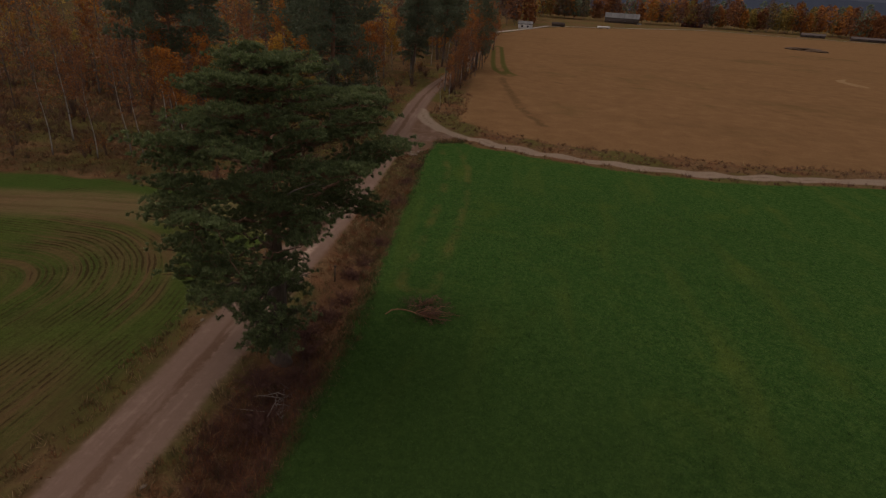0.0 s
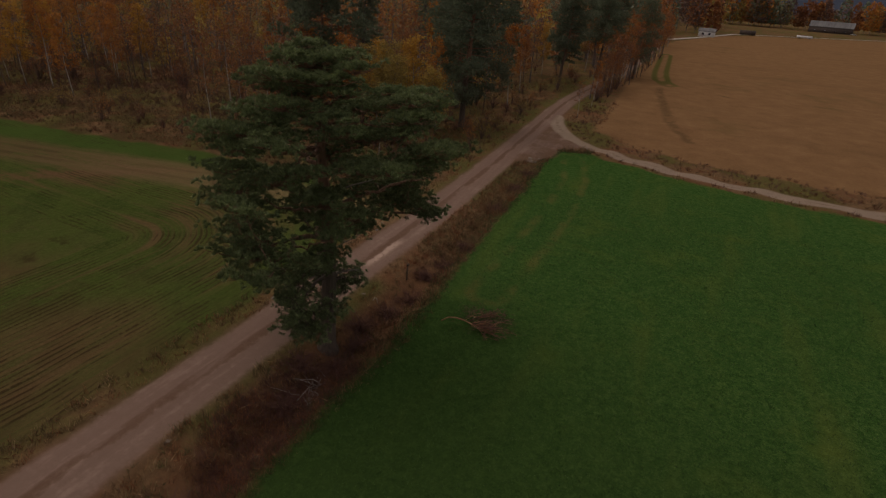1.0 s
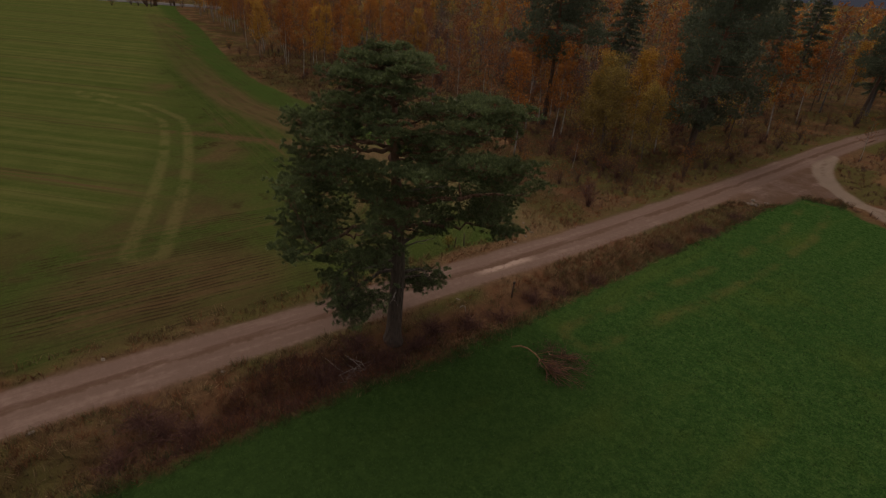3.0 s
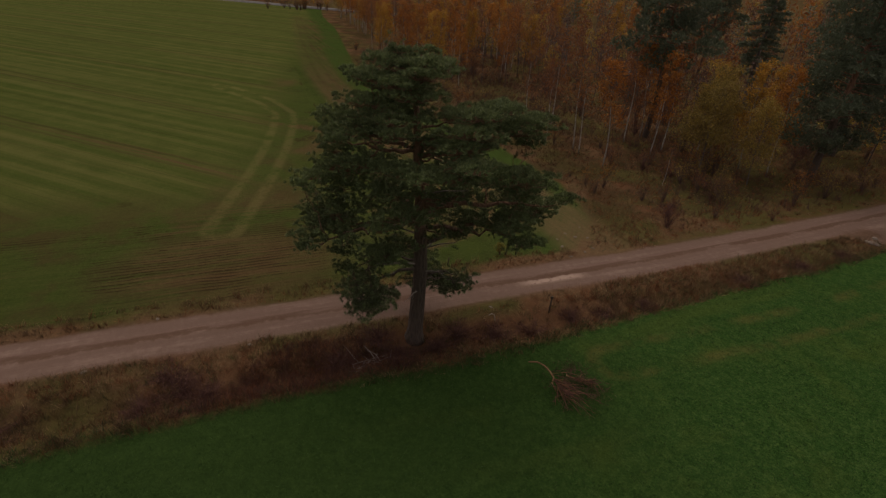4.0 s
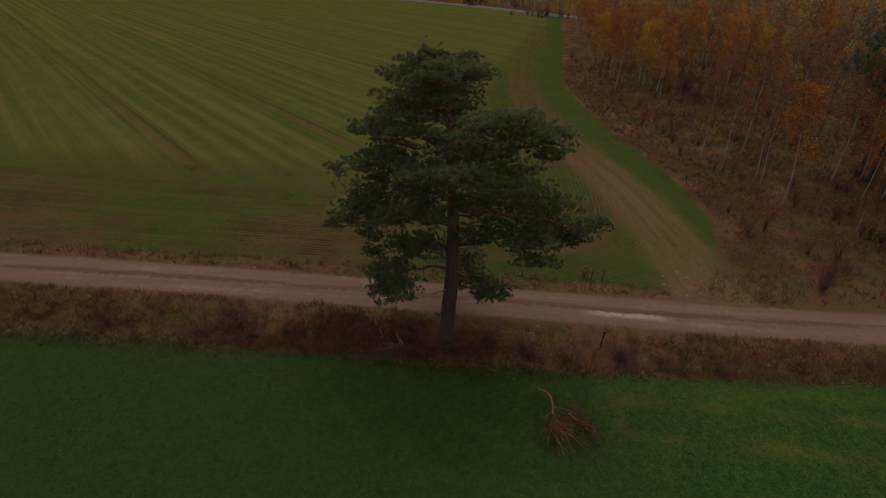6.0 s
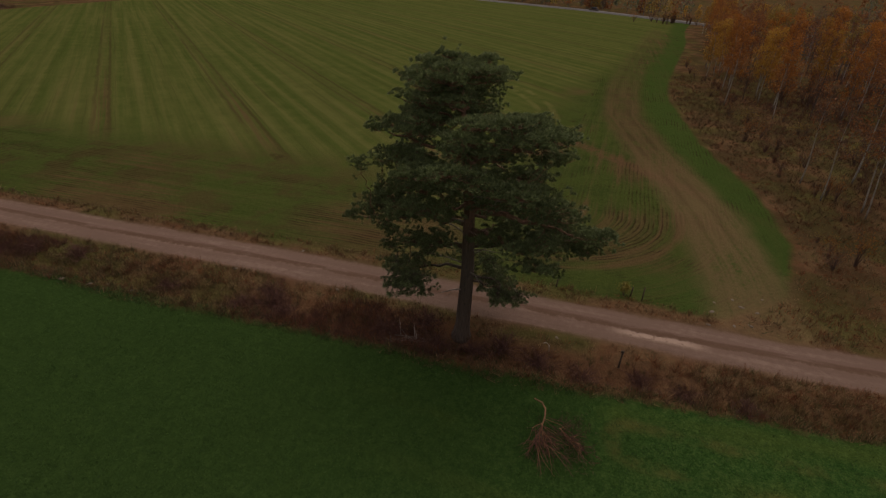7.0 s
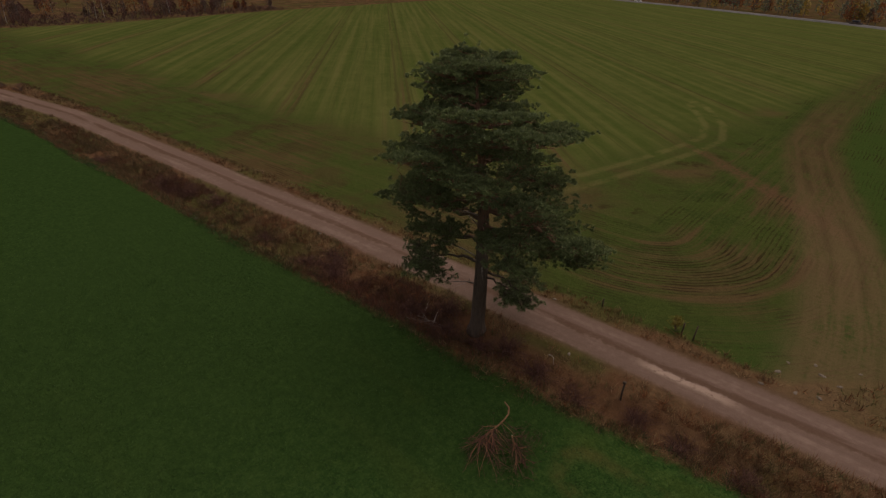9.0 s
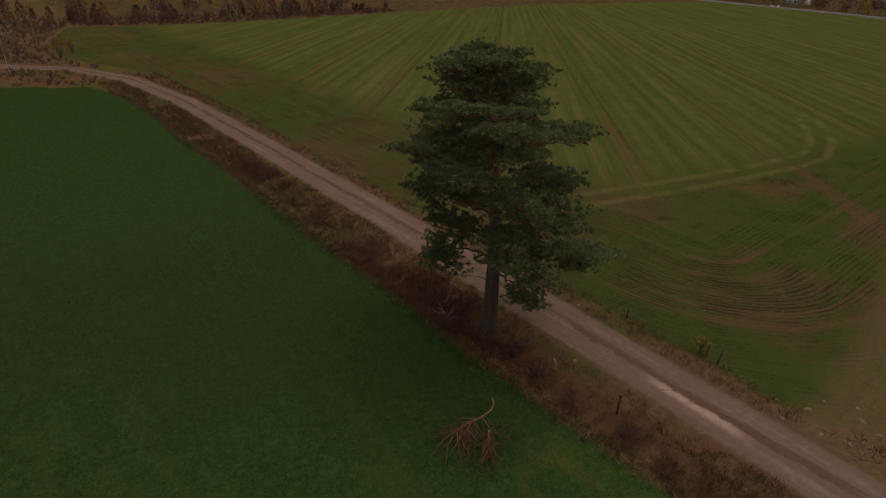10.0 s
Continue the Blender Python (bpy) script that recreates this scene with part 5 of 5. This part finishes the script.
def verges():
    def ditch(x, y, rng):
        r = along(ROAD, x, y)
        g = inside(GREEN_FIELD, x, y)
        thick = (0.35 + 0.65 * (wave(x * 1.7, y * 0.9) > -0.1)) * np.where(np.abs(y - 22) < 12, 0.7, 1.0) * (inside(JUNCTION, x, y) < 0.3)
        return (r > 1.85) & (g < 0.25) & (rng.uniform(size=len(x)) < thick)

    tufts("verge_grass", "dry straw-coloured grass along the roadside ditch", sow(14000, -13, -6, -66, 72, ditch, 1), [STRAW, VERGE_GREEN, RUST_STRAW, STRAW], 0.48, 11, 0.026, 2, 0.65)

    def mounds(x, y, rng):
        return (along(ROAD, x, y) > 2.3) & (inside(GREEN_FIELD, x, y) < 0.1) & (np.abs(y - 18) > 13) & (inside(JUNCTION, x, y) < 0.2) & (wave(x * 1.3 + 2, y * 0.8) > -0.3)

    tufts("tussocks", "pale leaning straw tussocks along the ditch", sow(1500, -12.5, -7, -40, 70, mounds, 21), [STRAW, STRAW, RUST_STRAW], 0.75, 30, 0.022, 22, 0.75)

    def rusty(x, y, rng):
        return (inside(GREEN_FIELD, x, y) < -0.2) & (along(ROAD, x, y) > 2.6) & (wave(x * 0.9 + 3, y * 0.55) > 0.05)

    tufts("bracken", "red-brown dead bracken in the roadside ditch", sow(8200, -12.0, -7.6, -14, 40, rusty, 3), [RUST_STRAW, RUST_TWIG, RUST_TWIG], 0.55, 15, 0.018, 4, 0.8)

    def scrub(x, y, rng):
        return (inside(LEFT_FIELD, x, y) < -1.0) & (np.abs(along(ROAD, x, y)) > 2.5) & (inside(GREEN_FIELD, x, y) < -0.5) & ((y < -148) | (x > -16))

    tufts("scrub", "dark brown scrub and dead stalks beyond the field", sow(9000, -135, 30, -180, -64, scrub, 13), [RUST_TWIG, TWIG, RUST_TWIG], 1.15, 9, 0.10, 14, 0.6)

    def back(x, y, rng):
        r = along(ROAD, x, y)
        lf = inside(LEFT_FIELD, x, y)
        return (r < -1.8) & (lf < 0.5) & (lf > -8) & (rng.uniform(size=len(x)) < 0.75) & ((np.abs(along(HEADLAND, x, y)) > 2.6) | (r < -6))

    tufts("verge_grass", "dry grass strip between gravel road and sown field", sow(8200, -20, -12, -70, 44, back, 5), [STRAW, STRAW, RUST_STRAW], 0.40, 9, 0.032, 6)

    def floor(x, y, rng):
        return (inside(LEFT_FIELD, x, y) < -0.6) & (along(ROAD, x, y) < -2.2) & (rng.uniform(size=len(x)) < np.exp(-(y - 42) / 40.0))

    tufts("forest_floor_grass", "rust and straw undergrowth along the wood's edge", sow(40000, -110, -15, 36, 130, floor, 7), [STRAW, RUST_STRAW, VERGE_GREEN, RUST_STRAW], 0.45, 5, 0.045, 8, 0.75)

    def under(x, y, rng):
        lf = inside(LEFT_FIELD, x, y)
        deep = np.clip((-lf - 5) / 12, 0, 1) * np.exp(-np.maximum(y - 60, 0) / 45)
        return (lf < -3) & (along(ROAD, x, y) < -3.5) & (rng.uniform(size=len(x)) < deep * (0.3 + 0.7 * (wave(x * 0.9, y * 0.9) > 0)))

    tufts("undergrowth", "low dark brown brush under the birches", sow(26000, -130, -17, 44, 150, under, 17), [RUST_TWIG, TWIG, RUST_STRAW, RUST_TWIG], 0.95, 8, 0.035, 18, 0.5)

    def lane(x, y, rng):
        s = along(SIDE, x, y)
        return (np.abs(s) > 1.35) & (inside(JUNCTION, x, y) < 0.3) & (inside(GREEN_FIELD, x, y) < 0.1) & (inside(BROWN_FIELD, x, y) < 1.0) & (along(ROAD, x, y) > 2.2)

    tufts("verge_grass", "weedy dry verge beside the field lane", sow(7000, -14, 70, 60, 110, lane, 9), [STRAW, RUST_STRAW, RUST_TWIG], 0.5, 8, 0.045, 10)

    def rank(x, y, rng):
        g = inside(GREEN_FIELD, x, y) + 0.45 * wave(x * 1.1 + 1, y * 0.7)
        return (g > -0.75) & (g < 0.45) & (inside(JUNCTION, x, y) < 0.1)

    tufts("edge_grass", "rank green and straw grass along the crop's edge", sow(16000, -11.5, -6, -58, 70, rank, 31), [GRASS, VERGE_GREEN, GRASS, STRAW], 0.34, 7, 0.026, 32, 0.7)

    def crop(x, y, rng):
        away = np.maximum(np.abs(y - 27) - 20, 0) + np.maximum(x - 16, 0)
        return (inside(GREEN_FIELD, x, y) > 0.15) & (rng.uniform(size=len(x)) < np.exp(-(away / 9.0) ** 2))

    tufts("crop_blades", "short young green crop", sow(52000, -9, 30, -14, 66, crop, 11), [GRASS], 0.17, 3, 0.028, 12, 0.6)


verges()


# ---- things along the road ----
def dead_bush(x, y, h, r, seed, mat, label, count=64):
    rng = np.random.default_rng(seed)
    t = tagged(base("dead_bush", x, y, zat(x, y) - 0.05), label, "dead bush", "dead bushes in the ditch")
    acc, fine = Acc(), Acc()
    for k in range(count):
        a, q = rng.uniform(0, 6.28), rng.uniform(0.1, 1.0)
        tip = np.array([r * q * math.cos(a), r * q * math.sin(a), h * rng.uniform(0.35, 1.05) * (1.1 - 0.5 * q)])
        mid = tip * np.array([0.4, 0.4, 0.65]) + rng.normal(0, 0.08, 3)
        acc.tube([rng.normal(0, 0.12, 3) * np.array([1, 1, 0]), mid, tip], [0.018, 0.012, 0.004], 3, False)
        n = 12
        s = mid + (tip - mid) * rng.uniform(0, 1, (n, 1))
        e = s + (tip - mid) * 0.35 + rng.normal(0, 0.22, (n, 3))
        e[:, 2] = np.maximum(e[:, 2], 0.03)
        sd = unit(n, rng) * 0.010
        fine.tris(np.stack([s - sd, s + sd, e], 1))
    part("stem_tangle", acc, mat, t)
    part("twig_tangle", fine, mat, t)


def ditch_bushes():
    rng = np.random.default_rng(15)
    red = "tangled dark red-brown dead bush in the roadside ditch"
    for x, y, h, r in ((-9.7, 9.7, 0.9, 1.2), (-9.0, 10.8, 0.8, 0.9), (-8.9, 8.0, 0.6, 0.9), (-10.0, 23.9, 1.0, 1.3), (-9.4, 22.3, 0.8, 1.1), (-9.5, 26.0, 0.8, 1.2), (-9.6, 17.0, 0.9, 1.2), (-10.6, 19.4, 0.8, 1.0), (-9.1, 20.4, 0.7, 0.9), (-9.2, 28.4, 0.8, 1.1), (-9.6, 31.4, 0.7, 1.1), (-9.3, 33.6, 0.6, 1.0), (-9.5, 2.1, 0.6, 1.1), (-8.8, 36.2, 0.7, 0.7), (-9.6, 45.5, 0.8, 0.9), (-9.9, 51.6, 0.8, 0.9), (-10.3, 57, 0.7, 0.9), (-9.2, -12, 0.8, 1.1), (-9.0, -25, 0.8, 1.1), (-10.6, 9.2, 0.8, 1.2), (-10.6, -6.0, 0.8, 1.2), (-9.9, -14.0, 0.8, 1.2), (-10.4, -9.6, 0.7, 1.1)):
        dead_bush(x, y, h, r * 1.35, int(rng.integers(0, 9999)), RUST_TWIG, red)
    # fallen grey branches in front of the pine
    t = tagged(base("dead_branch_heap", -9.4, 18.9, zat(-9.4, 18.9)), "bleached grey dead branches lying in the ditch", "branches")
    for k in range(15):
        a = rng.uniform(0, 6.28)
        ln = rng.uniform(0.9, 2.4)
        s = np.array([rng.normal(0, 0.4), rng.normal(0, 0.7), 0.12])
        e = s + np.array([math.cos(a) * ln, math.sin(a) * ln, rng.uniform(0.0, 0.3)])
        acc = Acc().tube([s, (s + e) / 2 + rng.normal(0, 0.14, 3), e], [0.030, 0.020, 0.007], 5)
        for _ in range(3):
            u = rng.uniform(0.4, 0.9)
            f = s + (e - s) * u
            acc.tube([f, f + (e - s) * 0.25 + rng.normal(0, 0.22, 3)], [0.018, 0.006], 3, False)
        part("branch", acc, DEAD_WOOD, t)


ditch_bushes()


def fallen_branch():
    """The big broken pine branch lying on the crop: bare curved stem, then a fan of fine twigs."""
    rng = np.random.default_rng(19)
    t = tagged(base("fallen_branch", -6.05, 26.25, zat(-6.05, 26.25)), "broken orange-brown pine branch lying on the green crop", "fallen branch")
    stem = np.array([(0, 0, 0.34), (0.25, 0.38, 0.42), (0.6, 0.58, 0.42), (1.05, 0.62, 0.40), (1.5, 0.58, 0.36), (2.0, 0.48, 0.33), (2.6, 0.35, 0.22)])
    part("stem", Acc().tube(stem, [0.034, 0.04, 0.04, 0.04, 0.034, 0.022, 0.010], 8), FRESH_WOOD, t, "", True)
    second = np.array([(1.5, 1.35, 0.30), (1.75, 1.6, 0.28), (2.1, 1.95, 0.2), (2.5, 2.25, 0.1)])
    part("stem", Acc().tube(second, [0.03, 0.024, 0.016, 0.008], 8), FRESH_WOOD, t, "", True)
    part("cut_end", Acc().tube([second[0] - np.array([0.012, 0.01, 0]), second[0] + np.array([0.004, 0.003, 0])], [0.038, 0.038], 9), rough_mat("fresh_cut_wood", (0.5, 0.4, 0.28), (0.68, 0.56, 0.4)), t, "pale fresh cut")

    fine = Acc()

    def fan(line, first, count, middle, wide, longest):
        for k in range(count):
            i = rng.uniform(first, len(line) - 1)
            s = np.array([np.interp(i, np.arange(len(line)), line[:, c]) for c in range(3)])
            a = rng.normal(middle, wide)
            ln = rng.uniform(0.5, 1.0) * longest * max(0.45, 1.15 - 0.45 * abs(a - middle))
            e = s + np.array([math.cos(a) * ln, math.sin(a) * ln, rng.uniform(-0.3, 0.2)])
            e[2] = max(e[2], 0.04)
            mid = (s + e) / 2 + np.array([0, 0, 0.10]) + rng.normal(0, 0.14, 3)
            acc = Acc().tube([s, mid, e], [0.019, 0.012, 0.005], 4)
            for _ in range(9):
                v = rng.uniform(0.15, 0.95)
                f = s + (mid - s) * v * 2 if v < 0.5 else mid + (e - mid) * (v * 2 - 1)
                g = f + (e - s) * 0.16 + rng.normal(0, 0.17, 3)
                g[2] = max(g[2], 0.03)
                fine.tube([f, g], [0.010, 0.004], 3, False)
            part("twig", acc, (FRESH_WOOD, FRESH_WOOD, RUST_TWIG)[k % 3], t)

    fan(stem, 3.0, 40, 0.6, 0.65, 2.0)
    fan(second, 0.0, 22, 1.1, 0.8, 1.3)
    part("twig_tangle", fine, RUST_TWIG, t)
    n = 70
    pos = np.concatenate([np.stack([rng.normal(3.0, 0.35, n), rng.normal(2.0, 0.4, n), rng.uniform(0.04, 0.3, n)], 1), np.stack([rng.normal(1.0, 0.4, n), rng.normal(2.0, 0.35, n), rng.uniform(0.04, 0.35, n)], 1), np.stack([rng.normal(1.9, 0.6, n), rng.normal(1.0, 0.5, n), rng.uniform(0.03, 0.2, n)], 1)])
    out = np.repeat(np.array([[0.4, 0.3, 0.4]]), len(pos), 0)
    part("needle_mass", Acc().tris(needles(pos, out, 0.16, 0.022, 6, rng, 0.9)), leaf_mat("withered_needles", [(0, (0.07, 0.045, 0.028)), (0.6, (0.12, 0.10, 0.045)), (1, (0.13, 0.16, 0.06))], 0.1, 0.8, 0), t, "withered brown and green needles")


fallen_branch()


def marker_posts():
    t = tagged(base("marker_post", -10.45, 30.25, zat(-10.45, 30.25)), "weathered dark wooden post in the roadside grass", "post")
    part("post", Acc().tube([(0, 0, -0.2), (0.02, 0, 0.5), (0.05, 0.03, 1.15)], [0.05, 0.05, 0.045], 8), POST_WOOD, t)
    part("cap", Acc().box((-0.01, -0.06, 1.08), (0.11, 0.09, 1.19)), POST_WOOD, t)
    for x, y, h, dx in ((-17.6, 30.9, 0.85, 0.12), (-17.3, 31.6, 0.95, -0.16), (-17.2, 26.2, 0.6, 0.05)):
        t = tagged(base("stub_post", x, y, zat(x, y)), "short leaning wooden stake in dry grass", "post", "stakes at the field corner")
        part("stake", Acc().tube([(0, 0, -0.2), (dx, 0.05, h)], [0.045, 0.04], 7), POST_WOOD, t)
    bush, lv = Acc(), Acc()
    rng = np.random.default_rng(3)
    t = tagged(base("yellow_bush", -17.75, 30.5, zat(-17.75, 30.5)), "small bright yellow bush beside the gravel road", "shrub")
    pos = rng.normal(0, 1, (520, 3)) * np.array([0.19, 0.19, 0.17]) + np.array([0, 0, 0.62])
    pos[:, 2] = np.maximum(pos[:, 2], 0.1)
    for _ in range(16):
        e = rng.normal(0, 0.18, 3) + np.array([0, 0, 0.75])
        bush.tube([(0, 0, 0), e * 0.5, e], [0.014, 0.010, 0.004], 3, False)
    part("stem_tangle", bush, TWIG, t)
    part("leaves", Acc().quads(flakes(pos, 0.09, rng, 0.1)), leaf_mat("yellow_leaves", [(0, (0.16, 0.12, 0.02)), (1, (0.30, 0.24, 0.045))], 0.25, 0.6, 0), t)


marker_posts()


def stones():
    def stone(x, y, sx, sy, sz, seed, label, group):
        rng = np.random.default_rng(seed)
        bm = bmesh.new()
        bmesh.ops.create_icosphere(bm, subdivisions=2, radius=0.5)
        for v in bm.verts:
            f = 1 + 0.28 * noise.noise(v.co * 2.2 + Vector((seed, 0, 0)))
            v.co = Vector((v.co.x * sx * f, v.co.y * sy * f, max(v.co.z, -0.2) * sz * f))
        me = bpy.data.meshes.new("stone")
        bm.to_mesh(me)
        bm.free()
        me.materials.append(STONE)
        ob = new("stone", me)
        ob.matrix_world = pose(x, y, zat(x, y) + 0.05 * sz, 0, 0, float(rng.uniform(0, 360)))
        tagged(ob, label, "stone", group)

    pale = "pale stone half sunk in the roadside grass"
    for k, (x, y, s) in enumerate(((-16.0, 8.3, 0.32), (-15.9, 23.6, 0.3), (-11.4, 62.3, 1.2), (-10.9, 64.4, 1.0), (-12.0, 63.6, 0.7), (-19.7, 37.4, 0.3), (-19.0, 36.2, 0.25), (-18.4, 38.6, 0.3), (-20.6, 39.4, 0.25), (-16.3, 36.9, 0.3), (-16.7, 37.9, 0.35), (-15.9, 35.4, 0.3), (-7.9, 0.9, 0.4), (-8.5, 1.8, 0.3), (-12.1, 12.9, 0.3), (-11.6, 26.8, 0.3), (-7.6, -4.2, 0.4), (-7.7, -5.3, 0.35), (-7.8, -2.2, 0.4), (-8.2, -1.2, 0.25), (-12.3, 5.3, 0.35), (-17.8, 35.9, 0.4), (-18.9, 37.8, 0.4))):
        stone(x, y, s, s * 0.6, s * 0.3, k + 1, pale, "roadside stones")
    # bleached stick in the ditch
    z = zat(-10.5, 26.3)
    st = tagged(base("bleached_stick", -10.5, 26.3, z), "curved bleached stick standing in the ditch", "stick")
    part("stick", Acc().tube([(0, -0.2, 0.42), (0, 0.0, 0.5), (0.05, 0.16, 0.4), (0.08, 0.2, 0.0)], [0.022, 0.028, 0.024, 0.02], 6), rough_mat("bleached_wood", (0.3, 0.25, 0.21), (0.5, 0.44, 0.38)), st)


stones()


# ---- farmstead beyond the stubble ----
def house(name, x, y, rz, lx, ly, hw, hr, wall, roof, label, doors=2):
    t = tagged(base(name, x, y, 0, rz), label, "building")
    part("wall", Acc().box((-lx / 2, -ly / 2, -0.3), (lx / 2, ly / 2, hw)), wall, t)
    acc = Acc()
    e, th = 0.5, 0.25
    for s in (-1, 1):
        y0 = s * (ly / 2 + e)
        a = [(-lx / 2 - e, y0, hw - 0.2), (lx / 2 + e, y0, hw - 0.2), (lx / 2 + e, 0, hw + hr), (-lx / 2 - e, 0, hw + hr)]
        acc.quads([a])
        acc.quads([[(p[0], p[1], p[2] + th) for p in a]])
        acc.quads([[a[0], a[1], (a[1][0], a[1][1], a[1][2] + th), (a[0][0], a[0][1], a[0][2] + th)]])
    part("roof", acc, roof, t)
    for s in (-1, 1):
        part("gable", Acc().tris([[(s * lx / 2, -ly / 2, hw), (s * lx / 2, ly / 2, hw), (s * lx / 2, 0, hw + hr)]]), wall, t)
    for k in range(doors):
        px = -lx / 2 + lx * (k + 0.7) / (doors + 0.4)
        w = part("window", Acc().box((px - 0.6, -ly / 2 - 0.06, 1.0), (px + 0.6, -ly / 2 + 0.02, 2.2)), rough_mat("window_dark", (0.02, 0.02, 0.025), (0.05, 0.05, 0.06), rough=0.2), t)
        part("frame", Acc().box((px - 0.7, -ly / 2 - 0.09, 2.2), (px + 0.7, -ly / 2 + 0.02, 2.35)), WHITE, w)
    return t


WHITE = rough_mat("white_paint", (0.6, 0.6, 0.6), (0.8, 0.8, 0.78))
DARK_BOARD = rough_mat("dark_boards", (0.05, 0.04, 0.035), (0.12, 0.09, 0.075))
RED_BOARD = rough_mat("red_boards", (0.10, 0.03, 0.02), (0.17, 0.06, 0.04))
PALE_ROOF = rough_mat("pale_metal_roof", (0.07, 0.068, 0.066), (0.19, 0.185, 0.18), 2.0, rough=0.7, stretch=(1, 0.1, 0.1))
DARK_ROOF = rough_mat("dark_tile_roof", (0.07, 0.055, 0.05), (0.13, 0.1, 0.09))
RUBBER = rough_mat("tyre_rubber", (0.02, 0.02, 0.02), (0.04, 0.04, 0.04))


def vehicle(name, x, y, rz, ln, w, h, mat, label, cabin=True):
    t = tagged(base(name, x, y, 0, rz), label, "vehicle")
    part("body", Acc().box((-ln / 2, -w / 2, 0.4), (ln / 2, w / 2, h * (0.6 if cabin else 1))), mat, t)
    if cabin:
        part("cabin", Acc().box((-ln * 0.28, -w * 0.44, h * 0.6), (ln * 0.22, w * 0.44, h)), rough_mat("car_glass", (0.03, 0.03, 0.035), (0.06, 0.06, 0.07), rough=0.2), t)
    for sx in (-0.32, 0.32):
        for sy in (-1, 1):
            part("wheel", Acc().tube([(sx * ln, sy * w * 0.5 - 0.12, 0.35), (sx * ln, sy * w * 0.5 + 0.12, 0.35)], [0.35, 0.35], 10), RUBBER, t)


def farmstead():
    house("barn", 112, 705, -12, 38, 12, 5.5, 5.0, DARK_BOARD, PALE_ROOF, "long dark barn with a pale metal roof", 4)
    house("farm_house", 203, 750, -10, 24, 10, 4.5, 4.5, RED_BOARD, DARK_ROOF, "low red wooden farm house far off", 4)
    house("shed", 1.0, 400, -5, 9, 6, 3.0, 1.6, WHITE, PALE_ROOF, "small white shed beside the road", 2)
    house("shed", 305, 665, -15, 22, 7, 2.4, 1.6, DARK_BOARD, DARK_ROOF, "dark shed at the wood's edge", 3)
    house("shed", 352, 650, -15, 30, 7, 2.4, 1.6, DARK_BOARD, DARK_ROOF, "dark shed at the wood's edge", 3)
    vehicle("trailer", 27, 474, 10, 10, 3.0, 3.2, DARK_BOARD, "dark farm trailer parked by the field", False)
    vehicle("trailer", 66, 500, 5, 10, 2.5, 1.9, WHITE, "low white trailer parked by the field", False)
    vehicle("car", 130, 690, 0, 4.5, 1.8, 1.5, WHITE, "white parked car in front of the barn")
    vehicle("car", 255, 700, 0, 4.5, 1.8, 1.5, DARK_BOARD, "dark parked car on the far lane")
    vehicle("car", -288, 18, 60, 4.5, 1.9, 2.0, DARK_BOARD, "dark car on the asphalt road")
    vehicle("car", -352, -100, 66, 4.5, 1.9, 1.6, WHITE, "white car on the asphalt road")
    house("far_house", -402, -108, 66, 14, 9, 4, 4, WHITE, DARK_ROOF, "pale house beyond the asphalt road", 3)
    house("far_house", -410, -62, 66, 12, 9, 4, 4, RED_BOARD, DARK_ROOF, "red house beyond the asphalt road", 3)
    # dark heap on the stubble
    bm = bmesh.new()
    bmesh.ops.create_uvsphere(bm, u_segments=28, v_segments=12, radius=1)
    for v in bm.verts:
        f = 1 + 0.3 * noise.noise(v.co * 3)
        v.co = Vector((v.co.x * 9 * f, v.co.y * 9 * f + v.co.x * -6, max(v.co.z, -0.1) * 1.6 * f))
    me = bpy.data.meshes.new("manure_heap")
    bm.to_mesh(me)
    bm.free()
    me.materials.append(rough_mat("dark_soil", (0.06, 0.035, 0.02), (0.12, 0.072, 0.04), 2.0))
    ob = new("soil_heap", me)
    ob.matrix_world = pose(172, 377, 0)
    tagged(ob, "long dark heap of soil on the stubble field", "heap")


farmstead()
for group in (BIRCHES, CONIFERS, BARE, SHRUBS):
    for t, _ in group:
        discard(t)
